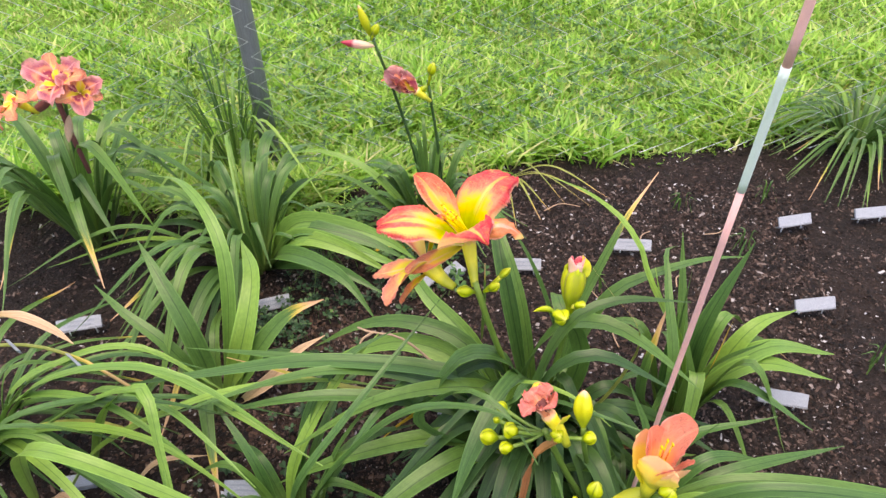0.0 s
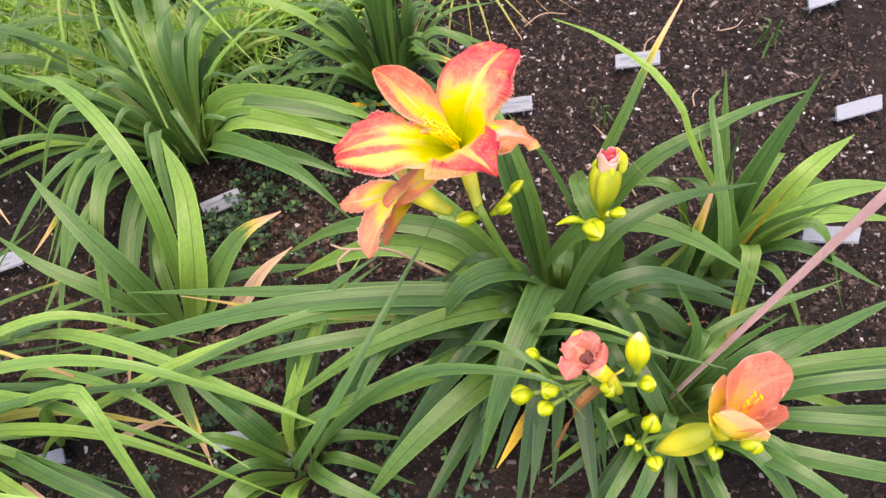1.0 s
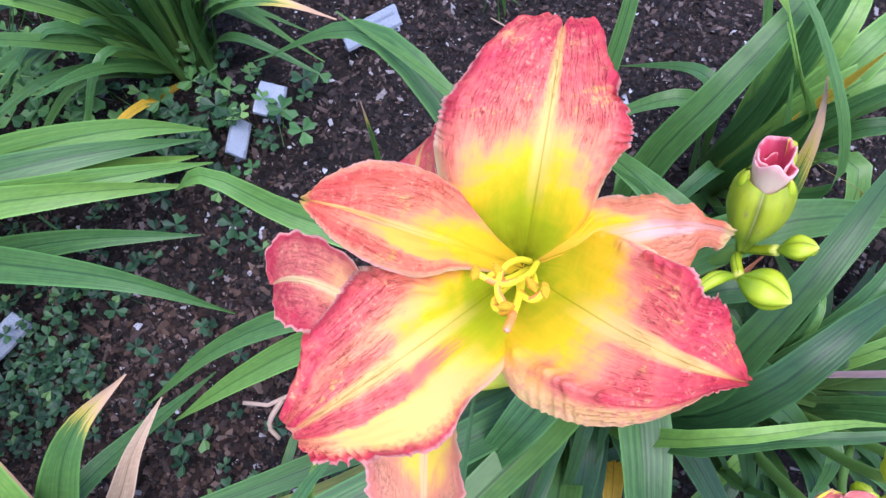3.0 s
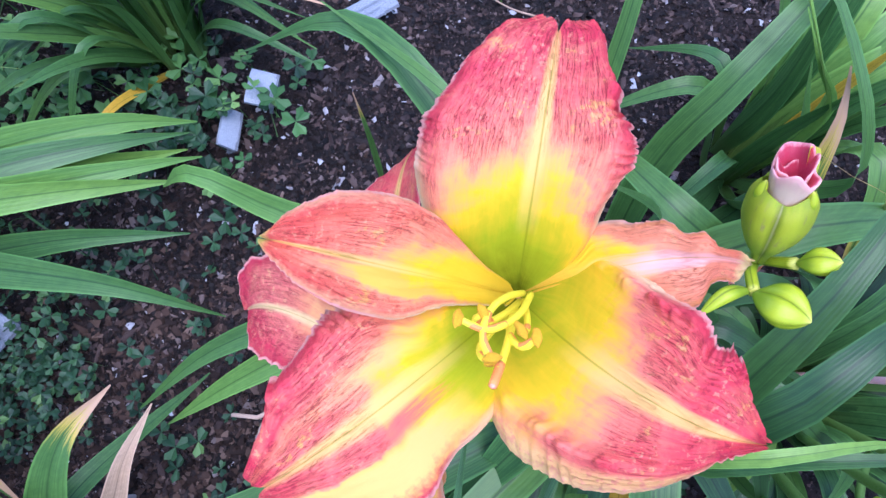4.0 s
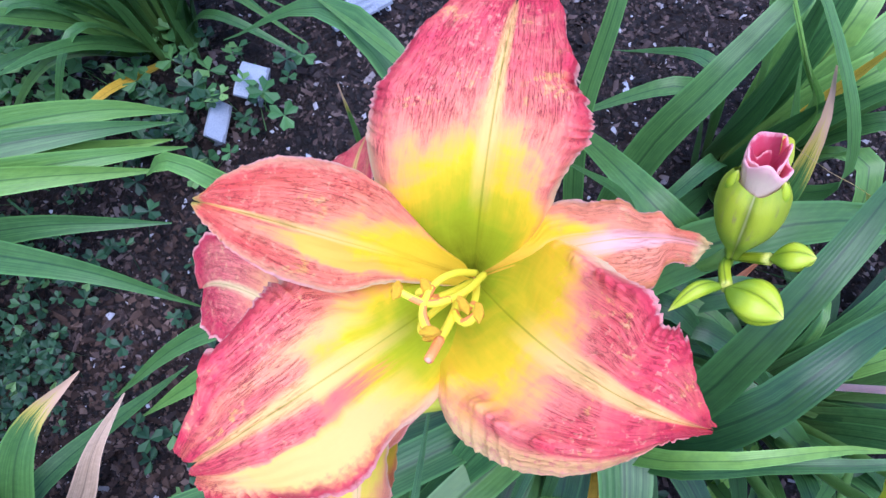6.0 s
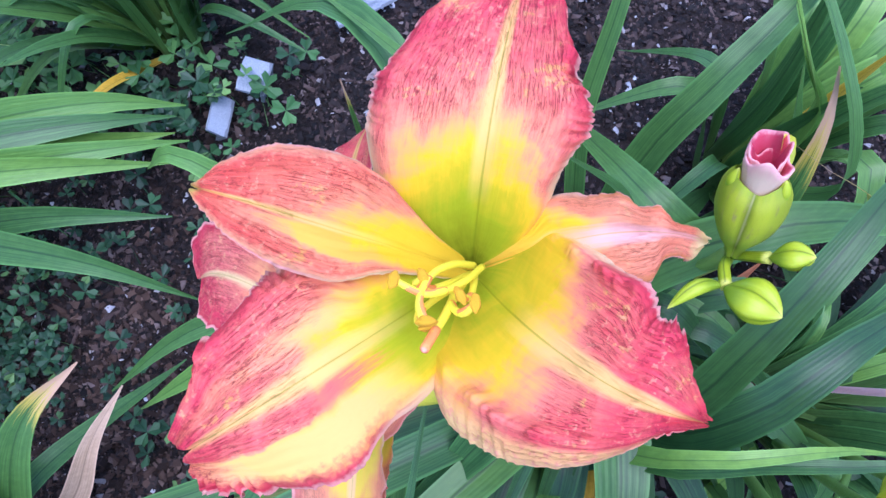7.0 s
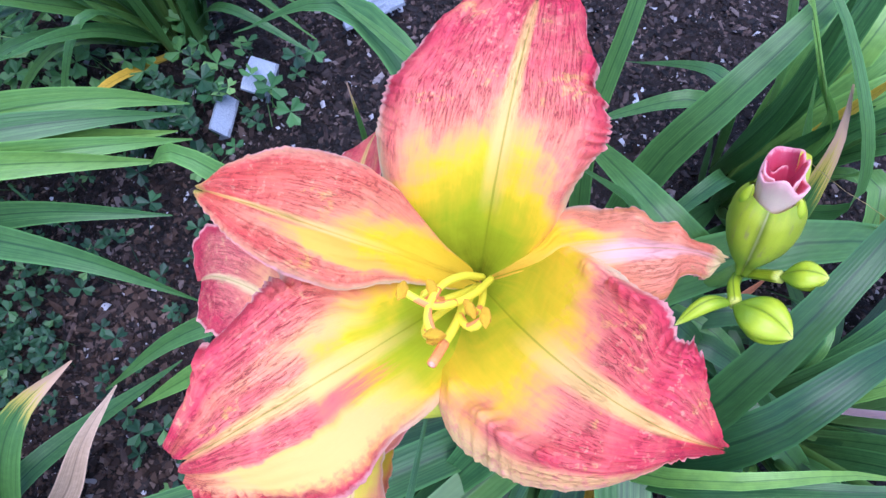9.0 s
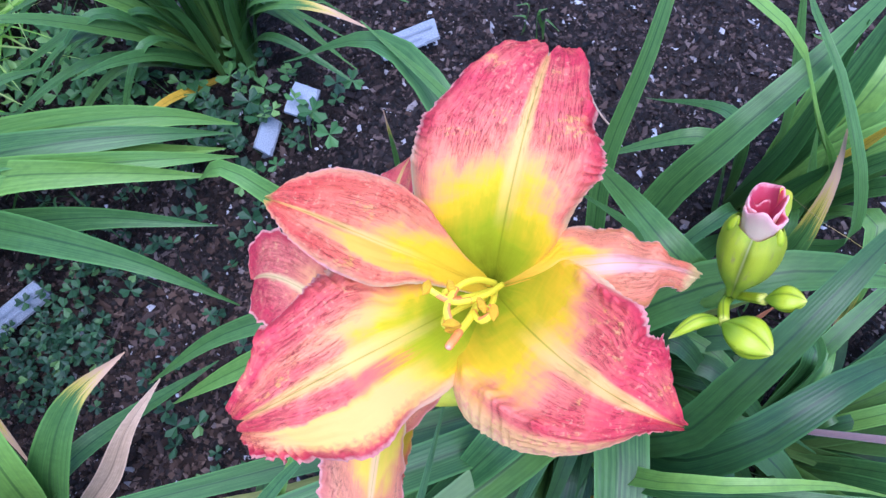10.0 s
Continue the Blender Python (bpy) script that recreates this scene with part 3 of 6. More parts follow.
def broad_tepal(p0, p1, p2, axis, plus, minus, rise=(0.3, 0.3), roll=(0.0, 0.0), frill=(0.0012, 0.0012), begin=(0.12, 0.12), notch=0.0, blunt=0.0, seed=0, nu=170, nv=61, hook=0.0, ridge=(0.0, 0.0), jag=(1.0, 1.0)):
    """A broad petal with its own outline: plus and minus give the half widths in mm on its two sides, at shares of its length.
    rise lifts the two sides, roll turns their rims under, frill is the height of their crinkled rims, which begin at a share of the length."""
    p0, p1, p2, axis = V3(p0), V3(p1), V3(p2), unit(V3(axis))
    c = 2 * p1 - 0.5 * (p0 + p2)
    long = np.linalg.norm(p1 - p0) + np.linalg.norm(p2 - p1)
    wob = lambda x, y: noise.noise((x, y, 7.3 * seed))
    side_w = [smooth_profile(plus), smooth_profile(minus)]
    verts, uv = [], []
    for i in range(nu):
        s = 1 - (1 - i / (nu - 1)) ** 1.3
        p = (1 - s) ** 2 * p0 + 2 * s * (1 - s) * c + s * s * p2
        t = unit(2 * (1 - s) * (c - p0) + 2 * s * (p2 - c))
        side = unit(np.cross(axis, t))
        nor = np.cross(t, side)
        tail = max(0.0, (s - 0.6) / 0.4)
        q = s * long * 1000
        rows = []
        for k in (0, 1):
            w = 0.001 * side_w[k](s)
            o = 40 * k
            calm = 0.5 + 0.5 * max(-1.0, min(1.0, 2.4 * wob(q / 17 + o, 1)))
            turn = 2 * math.pi * q / 4.4 + 5 * wob(q / 8 + o, 13)
            g = 0.9 * wob(q / 7 + o, 2) + (0.55 * math.sin(turn) + 0.25 * math.sin(2.3 * turn + 1)) * (0.25 + calm) + 0.5 * wob(q / 1.8 + o, 4) * calm
            jut = 0.8 * wob(q / 5.5 + o, 5) + 0.4 * math.sin(turn + 0.9) * (0.2 + calm) + 0.35 * wob(q / 1.3 + o, 8)
            bank = math.exp(-((s - (0.5, 0.42)[k]) / 0.27) ** 2) * (0.75 + 0.8 * wob(q / 5 + o, 9) + 0.5 * wob(q / 2.2 + o, 10)) if ridge[k] else 0.0
            rows.append((w, calm, g, jut, bank))
        for j in range(nv):
            v = 2 * j / (nv - 1) - 1
            v = math.copysign(abs(v) ** 0.8, v)
            av, k = abs(v), (0 if v > 0 else 1)
            fade = min(1.0, max(0.0, (s - begin[k]) / 0.2))
            w, calm, g, jut, bank = rows[k]
            e1, e2 = av ** 3, max(0.0, (av - 0.7) / 0.3) ** 1.3
            lift = rise[k] * w * av ** 1.8 * (1 - 0.45 * s)
            lift -= roll[k] * w * max(0.0, (av - 0.72) / 0.28) ** 2
            lift += frill[k] * fade * (0.2 * e1 * wob(q / 9 + 30 * k, 11) + (0.5 + 0.9 * calm) * e2 * g * 1.5)
            lift += 0.002 * fade * wob(q / 22 + 5, 3 * v) + 0.0008 * fade * wob(q / 14, 14 * v) * (0.4 + av)
            lift -= 0.0012 * math.exp(-(v / 0.05) ** 2)
            if ridge[k]:
                mid = (0.84, 0.7)[k] + 0.05 * wob(q / 7, 12 + k)
                lift += ridge[k] * math.exp(-((av - mid) / 0.075) ** 2) * bank
            across = w * v + math.copysign(0.0016 * jag[k] * fade * jut * (0.3 * e1 + 0.7 * e2), v) * (0.4 + calm)
            across *= 1 - 0.06 * roll[k] * max(0.0, (av - 0.8) / 0.2) ** 2
            back = -blunt * av ** 2.6 * tail ** 1.5 - notch * max(0.0, 1 - av / 0.28) ** 1.5 * tail ** 3
            drop = -hook * max(0.0, (s - 0.88) / 0.12) ** 2
            verts.append(p + side * across + nor * (lift + drop) + t * back)
            uv.append((s, v))
    return verts, sheet(nu, nv), uv


def bud_data(foot, tip, radius, n=14, sides=24, fat=0.5, ridge=0.08, bend=(0, 0, 0)):
    foot, tip = V3(foot), V3(tip)
    t = unit(tip - foot)
    a = unit(np.cross(t, V3((0.2, 0.3, 0.93)) if abs(t[2]) < 0.9 else V3((1, 0, 0))))
    b = np.cross(t, a)
    verts, uv = [], []
    for i in range(n):
        s = i / (n - 1)
        w = (math.sin(math.pi * min(1.0, s ** (math.log(0.5) / math.log(fat)))) ** 0.75) * 0.92 + 0.1 * (1 - s)
        p = foot + (tip - foot) * s + V3(bend) * math.sin(math.pi * s)
        for j in range(sides):
            q = 2 * math.pi * j / sides
            rr = radius * w * (1 + ridge * (1.6 * abs(math.cos(1.5 * q + 0.6)) ** 0.55 - 1.0) * min(1.0, 4 * s) + 0.2 * ridge * math.cos(6 * q + 1))
            verts.append(p + rr * (math.cos(q) * a + math.sin(q) * b))
            uv.append((s, j / sides))
    faces = [(i * sides + j, i * sides + (j + 1) % sides, (i + 1) * sides + (j + 1) % sides, (i + 1) * sides + j) for i in range(n - 1) for j in range(sides)]
    faces += [tuple(range(sides - 1, -1, -1)), tuple((n - 1) * sides + j for j in range(sides))]
    return verts, faces, uv


def bud(scape, foot, tip, radius, mat, label="", **kw):
    foot, tip = V3(foot), V3(tip)
    far = np.linalg.norm(tip - foot)
    if mat is BUD_GREEN and far > 0.02:
        low = foot
        foot = tip + (foot - tip) * (max(0.02, 4.2 * radius) / far)
        part("bud_stalk", tube([low, foot + (tip - foot) * 0.2], 0.0022, 0.0028, n=5), BUD_GREEN, scape)
        radius *= 1.1
        kw = dict(dict(ridge=0.3, fat=0.55), **kw)
    return part("bud", bud_data(foot, tip, radius, **kw), mat, scape, label)


def small_buds(scape, centre, rows):
    """Green buds of a cluster: where each one stands, its thickness and its length."""
    for middle, radius, length in rows:
        way = unit(unit(V3(middle) - centre) + V3((0, 0, 0.35)))
        foot, tip = V3(middle) - way * 0.5 * length, V3(middle) + way * 0.5 * length
        part("bud_stalk", tube([centre, 0.5 * (centre + foot) - V3((0, 0, 0.003)), foot + way * 0.15 * length], 0.0018, 0.0024, n=6), SCAPE, scape)
        part("bud", bud_data(foot, tip, radius, ridge=0.34, fat=0.58), BUD_GREEN, scape)


# ---- ground ----
def bed_edge(x):
    """The line along which the lawn meets the bed."""
    near = 0.5 * (1 - math.tanh((x + 0.27) / 0.07))
    x = max(-2.5, min(1.25, x))
    return 1.33 - 0.23 * near + 0.4 * max(0.0, x + 0.05) - 0.06 * max(0.0, x - 0.4) + 0.02 * math.sin(9 * x) + 0.01 * math.sin(31 * x + 1)


def lumps(x, y):
    return 0.006 * noise.noise((x * 7, y * 7, 0)) + 0.004 * noise.noise((x * 23, y * 23, 3)) + 0.0025 * noise.noise((x * 60, y * 60, 7))


def build_ground():
    def axis(lo, hi, step):
        a = list(np.arange(lo, hi + 1e-6, step))
        g, s = step, 1.35
        left, right = [lo], [hi]
        while right[-1] < 400:
            g *= s
            left.append(left[-1] - g)
            right.append(right[-1] + g)
        return left[:0:-1] + a + right[1:]
    xs, ys = axis(-1.3, 1.4, 0.016), axis(0.1, 1.9, 0.016)
    verts = [(x, y, lumps(x, y) if -3 < x < 3 and -2 < y < 4 else 0.0) for x in xs for y in ys]
    faces = sheet(len(xs), len(ys))
    ny = len(ys)
    idx = []
    for f in faces:
        x, y, _ = verts[f[0]]
        idx.append(1 if (y > bed_edge(x) or y < -0.9 + 0.06 * math.sin(5 * x) or abs(x) > 6) else 0)
    tagged(new("ground", mesh_of("ground", verts, faces, [SOIL, LAWN], None, True, idx)), "dark mulched soil bed meeting a green lawn", "ground", kind="structure")


build_ground()


def soup(name, verts, faces, mat, label, category, smooth=False):
    me = bpy.data.meshes.new(name)
    me.from_pydata(verts.tolist(), [], faces.tolist())
    me.materials.append(mat)
    me.polygons.foreach_set("use_smooth", [smooth] * len(me.polygons))
    return tagged(new(name, me), label, category, kind="stuff")


def build_lawn():
    """Blades of grass, each a bent strip."""
    r = np.random.RandomState(4)
    x = np.concatenate([r.normal(-0.1, 1.15, 120000), r.uniform(-4.5, 4.5, 30000)])
    y = np.concatenate([1.1 + np.abs(r.normal(0, 1.05, 120000)), 1.8 + np.abs(r.normal(0, 2.2, 30000))])
    edge = np.array([bed_edge(a) for a in x])
    keep = y > edge + r.normal(0, 0.025, len(x))
    x, y, edge = x[keep], y[keep], edge[keep]
    n = len(x)
    tall = 0.018 + 0.034 * r.rand(n) ** 1.4 + 0.05 * np.exp(-((y - edge) / 0.1) ** 2) * r.rand(n)
    patch = np.array([noise.noise((a * 3.1, b * 3.1, 5)) for a, b in zip(x, y)])
    tall *= np.clip(1 + 1.5 * patch, 0.25, 2.4)
    a = r.uniform(0, 2 * np.pi, n)
    lean = tall * r.uniform(0.3, 1.6, n)
    w = 0.0014 + 0.0042 * r.rand(n) ** 1.6
    dx, dy = np.cos(a), np.sin(a)
    verts = np.zeros((n, 7, 3))
    for k, (s, ww) in enumerate(((0, 0.8), (0.4, 1.0), (0.75, 0.7))):
        cx, cy, cz = x + dx * lean * s**2, y + dy * lean * s**2, tall * (s - 0.28 * s * s * lean / tall) - 0.004
        for e, sg in ((0, -1), (1, 1)):
            verts[:, 2 * k + e] = np.stack([cx - dy * w * ww * sg, cy + dx * w * ww * sg, cz], 1)
    verts[:, 6] = np.stack([x + dx * lean, y + dy * lean, tall * (1 - 0.28 * lean / tall)], 1)
    o = (np.arange(n) * 7)[:, None]
    faces = np.concatenate([o + q for q in ([0, 1, 3], [0, 3, 2], [2, 3, 5], [2, 5, 4], [4, 5, 6])])
    soup("lawn_grass", verts.reshape(-1, 3), faces, BLADES, "short bright green lawn grass beside the bed", "grass")


build_lawn()


def trefoils(name, spots, mat, label, category, seed, size=(0.006, 0.011), high=(0.01, 0.04)):
    """Low weeds of three-part leaves. spots: centre x, y, spread x, y and a count."""
    r = np.random.RandomState(seed)
    allv, allf = [], []
    for cx, cy, sx, sy, count in spots:
        for _ in range(count):
            x, y = cx + sx * r.normal(), cy + sy * r.normal()
            if name == "lawn_clover":
                y = max(y, bed_edge(x) + abs(r.normal()) * 0.12)
            z = r.uniform(*high)
            sz = r.uniform(*size)
            a0 = r.uniform(0, 6.3)
            tilt = V3((r.normal() * 0.35, r.normal() * 0.35, 1))
            tilt = unit(tilt)
            e1 = unit(np.cross(tilt, V3((1, 0, 0))))
            e2 = np.cross(tilt, e1)
            c = V3((x, y, z))
            for k in range(3):
                a = a0 + k * 2.094
                d, s = math.cos(a) * e1 + math.sin(a) * e2, -math.sin(a) * e1 + math.cos(a) * e2
                o = len(allv)
                up = tilt * sz * 0.25
                allv += [c, c + d * 0.7 * sz + s * 0.55 * sz + up, c + d * 1.15 * sz + s * 0.4 * sz + up, c + d * 0.98 * sz, c + d * 1.15 * sz - s * 0.4 * sz + up, c + d * 0.7 * sz - s * 0.55 * sz + up]
                allf += [(o, o + 1, o + 2), (o, o + 2, o + 3), (o, o + 3, o + 4), (o, o + 4, o + 5)]
            o = len(allv)
            g = V3((x + 0.3 * r.normal() * z, y + 0.3 * r.normal() * z, 0))
            allv += [c, g, g + V3((0.0012, 0, 0))]
            allf += [(o, o + 1, o + 2)]
    return soup(name, np.array(allv), np.array(allf), mat, label, category)


def build_mulch():
    """Chips, clods and crumbs lying on the soil."""
    r = np.random.RandomState(9)
    n = 270000
    x, y = r.uniform(-1.0, 1.4, n), r.uniform(0.2, 1.85, n)
    near = r.rand(n) < 0.4
    x[near], y[near] = r.uniform(-0.35, 0.75, near.sum()), r.uniform(0.55, 1.4, near.sum())
    keep = np.array([b < bed_edge(a) + 0.01 for a, b in zip(x, y)])
    shards("mulch", x[keep], y[keep], 0.0008 + 0.0026 * r.rand(keep.sum()) ** 4.5, r, CHIPS, "dark composted bark mulch lying on the soil", "mulch")
    n = 9000
    x, y = np.concatenate([r.normal(-0.12, 0.16, n), r.normal(-0.3, 0.2, n // 2)]), np.concatenate([r.normal(0.74, 0.1, n), r.normal(0.6, 0.1, n // 2)])
    shards("bark_litter", x, y, 0.001 + 0.0032 * r.rand(len(x)) ** 4, r, BARK, "brown bark crumbs among the daylilies", "mulch")


def shards(name, x, y, size, r, mat, label, category):
    """Loose chips: each a low uneven pyramid."""
    n = len(x)
    long, flat = 1 + 2.5 * r.rand(n) ** 3, r.uniform(0.5, 1.3, n)
    form = np.array([(-1, -1, 0), (1, -1, 0), (1, 1, 0), (-1, 1, 0), (0, 0, 1)], float)
    v = form[None] * r.uniform(0.5, 1.1, (n, 5, 3)) + r.normal(0, 0.22, (n, 5, 3))
    v[:, 4, :2] += r.uniform(-0.8, 0.8, (n, 2))
    v = v * np.stack([size * long, size, size * flat], 1)[:, None]
    a, t = r.uniform(0, 2 * np.pi, n), r.normal(0, 0.45, n)
    ca, sa, ct, st = np.cos(a)[:, None], np.sin(a)[:, None], np.cos(t)[:, None], np.sin(t)[:, None]
    X, Y, Z = v[..., 0], v[..., 1], v[..., 2]
    X, Z = ct * X - st * Z, st * X + ct * Z
    X, Y = ca * X - sa * Y, sa * X + ca * Y
    z0 = np.array([lumps(p, q) for p, q in zip(x, y)]) + size * 0.25
    v = np.stack([X + x[:, None], Y + y[:, None], Z + z0[:, None]], -1)
    sides = np.array([(0, 1, 4), (1, 2, 4), (2, 3, 4), (3, 0, 4)])
    faces = ((np.arange(n) * 5)[:, None, None] + sides[None]).reshape(-1, 3)
    soup(name, v.reshape(-1, 3), faces, mat, label, category, True)


build_mulch()

# ---- fence ----
def build_fence():
    fence = thing("chain_link_fence", (-0.436, 1.335, 0), "galvanised chain link fence between bed and lawn", "fence")
    d = unit(V3((1.0, 0.2, 0)))
    for k, off in enumerate((-2.6, 0.0, 2.6)):
        p = V3((-0.436, 1.335, 0)) + d * off
        post = part("post", tube([p, p + V3((0, 0, 1.3))], 0.021, n=6, sides=20), PIPE, fence, "grey galvanised round post")
        part("post_cap", bud_data(p + V3((0, 0, 1.295)), p + V3((0, 0, 1.335)), 0.024, sides=16, ridge=0.0), PIPE, post)
    verts, faces = [], []
    o = V3((-0.436, 1.335, 0)) - d * 2.6 - V3((-d[1], d[0], 0)) * 0.027
    nrm = V3((-d[1], d[0], 0))
    pitch, rise, count = 0.066, 0.033, 79
    for i in range(count):
        pts = []
        for j in range(37):
            pts.append(o + d * (i * pitch + (0.5 * pitch if j % 2 else -0.5 * pitch)) + V3((0, 0, 0.02 + j * rise)) + nrm * (0.0022 if (i + j) % 2 else -0.0022))
        pts = np.array(pts)
        base = len(verts)
        for j, p in enumerate(pts):
            t = unit(pts[min(j + 1, 36)] - pts[max(j - 1, 0)])
            b = np.cross(t, nrm)
            for q in range(4):
                a = q * math.pi / 2
                verts.append(p + 0.001 * (math.cos(a) * nrm + math.sin(a) * b))
        for j in range(36):
            for q in range(4):
                faces.append((base + j * 4 + q, base + j * 4 + (q + 1) % 4, base + j * 4 + 4 + (q + 1) % 4, base + j * 4 + 4 + q))
    part("wire_mesh", (verts, faces, None), WIRE, fence, "grey diamond wire mesh")


build_fence()


# ---- plant markers ----
def marker(x, y, turn, length=0.07, width=0.021, tilt=52, high=0.028, lines=True, label="weathered white plastic plant marker lying low on mulch"):
    m = thing("plant_marker", (x, y, 0), label, "plant marker", "plant markers in the bed")
    rot = np.array(pose(0, 0, 0, tilt, 0, turn).to_3x3())
    c = V3((x, y, high))
    k = 0.0018
    r = random.Random(int(1000 * (x + 3 * y)))

    def box(cx, cy, cz, sx, sy, sz, bend=0.0):
        v, f = [], []
        nx = 7
        for i in range(nx):
            u = -1 + 2 * i / (nx - 1)
            for b in (-1, 1):
                for e in (-1, 1):
                    inset = 0.94 if abs(u) == 1 else 1.0
                    p = V3((cx + sx * u, cy + sy * b * inset, cz + sz * e + bend * u * u))
                    v.append(c + rot @ p)
        for i in range(nx - 1):
            q = i * 4
            for a, b in ((0, 1), (1, 3), (3, 2), (2, 0)):
                f.append((q + a, q + b, q + 4 + b, q + 4 + a))
        f += [(0, 2, 3, 1), (nx * 4 - 4, nx * 4 - 3, nx * 4 - 1, nx * 4 - 2)]
        return v, f, None
    plate = part("plate", box(0, 0, 0, length / 2, width / 2, k, r.uniform(-0.002, 0.001)), PLATE, m, smooth=False)
    # the folded lip along the lower edge, its front shade put into the colour
    part("lip", box(0, -width * 0.52, -0.006, length / 2, 0.0016, 0.0075), PLATE_SHADED, plate, "grimy folded lip with shade put into its colour", smooth=False)
    if lines:
        for j, (yy, ln) in enumerate(((0.2, 0.72), (-0.15, 0.5))):
            part("writing_bar", box(r.uniform(-0.004, 0.004), width * yy, k + 0.0006, length * ln / 2, 0.0011, 0.0003), INK, plate, "faint faded writing bar", smooth=False)
    foot = c + rot @ V3((0, 0, -0.002))
    for s in (-0.3, 0.3):
        top = c + rot @ V3((s * length, 0, -0.002))
        part("leg", tube([V3((top[0], top[1], -0.03)), top], 0.0012, n=3, sides=6), WIRE, m)
    return m


marker(0.718, 1.258, 22, 0.072, lines=False)
marker(0.88, 1.31, 17, 0.078, lines=False)
marker(0.705, 1.012, 17, 0.074, lines=False)
marker(0.612, 0.789, -3, 0.072, lines=False)
marker(0.392, 1.128, 6, 0.072)
marker(0.186, 1.037, 8, 0.066)
marker(-0.575, 0.755, 22, 0.075)
marker(-0.252, 0.86, 28, 0.06)
marker(-0.155, 0.507, 8, 0.07, high=0.02)
marker(0.113, 0.69, 15, 0.06, tilt=25, high=0.02)
marker(0.058, 0.997, 58, 0.036, 0.026, tilt=14, high=0.03, lines=False, label="folded pale plastic plant marker end among clover")
marker(0.015, 0.973, 62, 0.04, 0.02, tilt=50, high=0.024, lines=False, label="folded pale plastic plant marker half hidden by clover")
marker(-0.404, 0.476, 20, 0.045, 0.018, tilt=20, high=0.02, lines=False)


# ---- striped stake ----
def build_stake():
    st = thing("marker_stake", (0.3675, 0.5617, 0), "thin pink and white striped stake pushed into the soil", "stake")
    foot, way = V3((0.3675, 0.5617, 0)), unit(V3((-0.0101, -0.1347, 0.9908)))
    q = lambda d: foot + way * d
    part("lower_band", tube([q(-0.05), q(0.62)], 0.0024, 0.0028, sides=10), STAKE_PINK, st, "faded pink band")
    part("middle_band", tube([q(0.62), q(0.725)], 0.003, 0.0032, sides=10), STAKE_PALE, st, "bleached white and mint band")
    part("upper_band", tube([q(0.725), q(0.95)], 0.003, 0.003, sides=10), STAKE_PINK, st, "faded pink band")


build_stake()


# ---- flowers ----
def stamen(flower, points, r=0.0012):
    f = part("stamen", tube(points, r, r * 0.85, n=22, sides=10), FILAMENT, flower, "yellow filament")
    p = spline(points, 24)
    part("filament_tip", tube([p[15], p[19], p[23]], r * 0.93, r * 0.8, n=8, sides=10), FILAMENT_TIP, f, "orange filament end")
    d = unit(p[23] - p[19])
    s = unit(np.cross(d, V3((0.3, 0.1, 1))))
    verts, faces, uv = bud_data(p[23] - s * 0.0032, p[23] + s * 0.003, 0.00135, n=16, sides=16, ridge=0.35)
    verts = [q + 0.0004 * V3(noise.noise_vector(q * 900)) for q in verts]
    part("anther", (verts, faces, uv), ANTHER, f, "powdery orange anther")


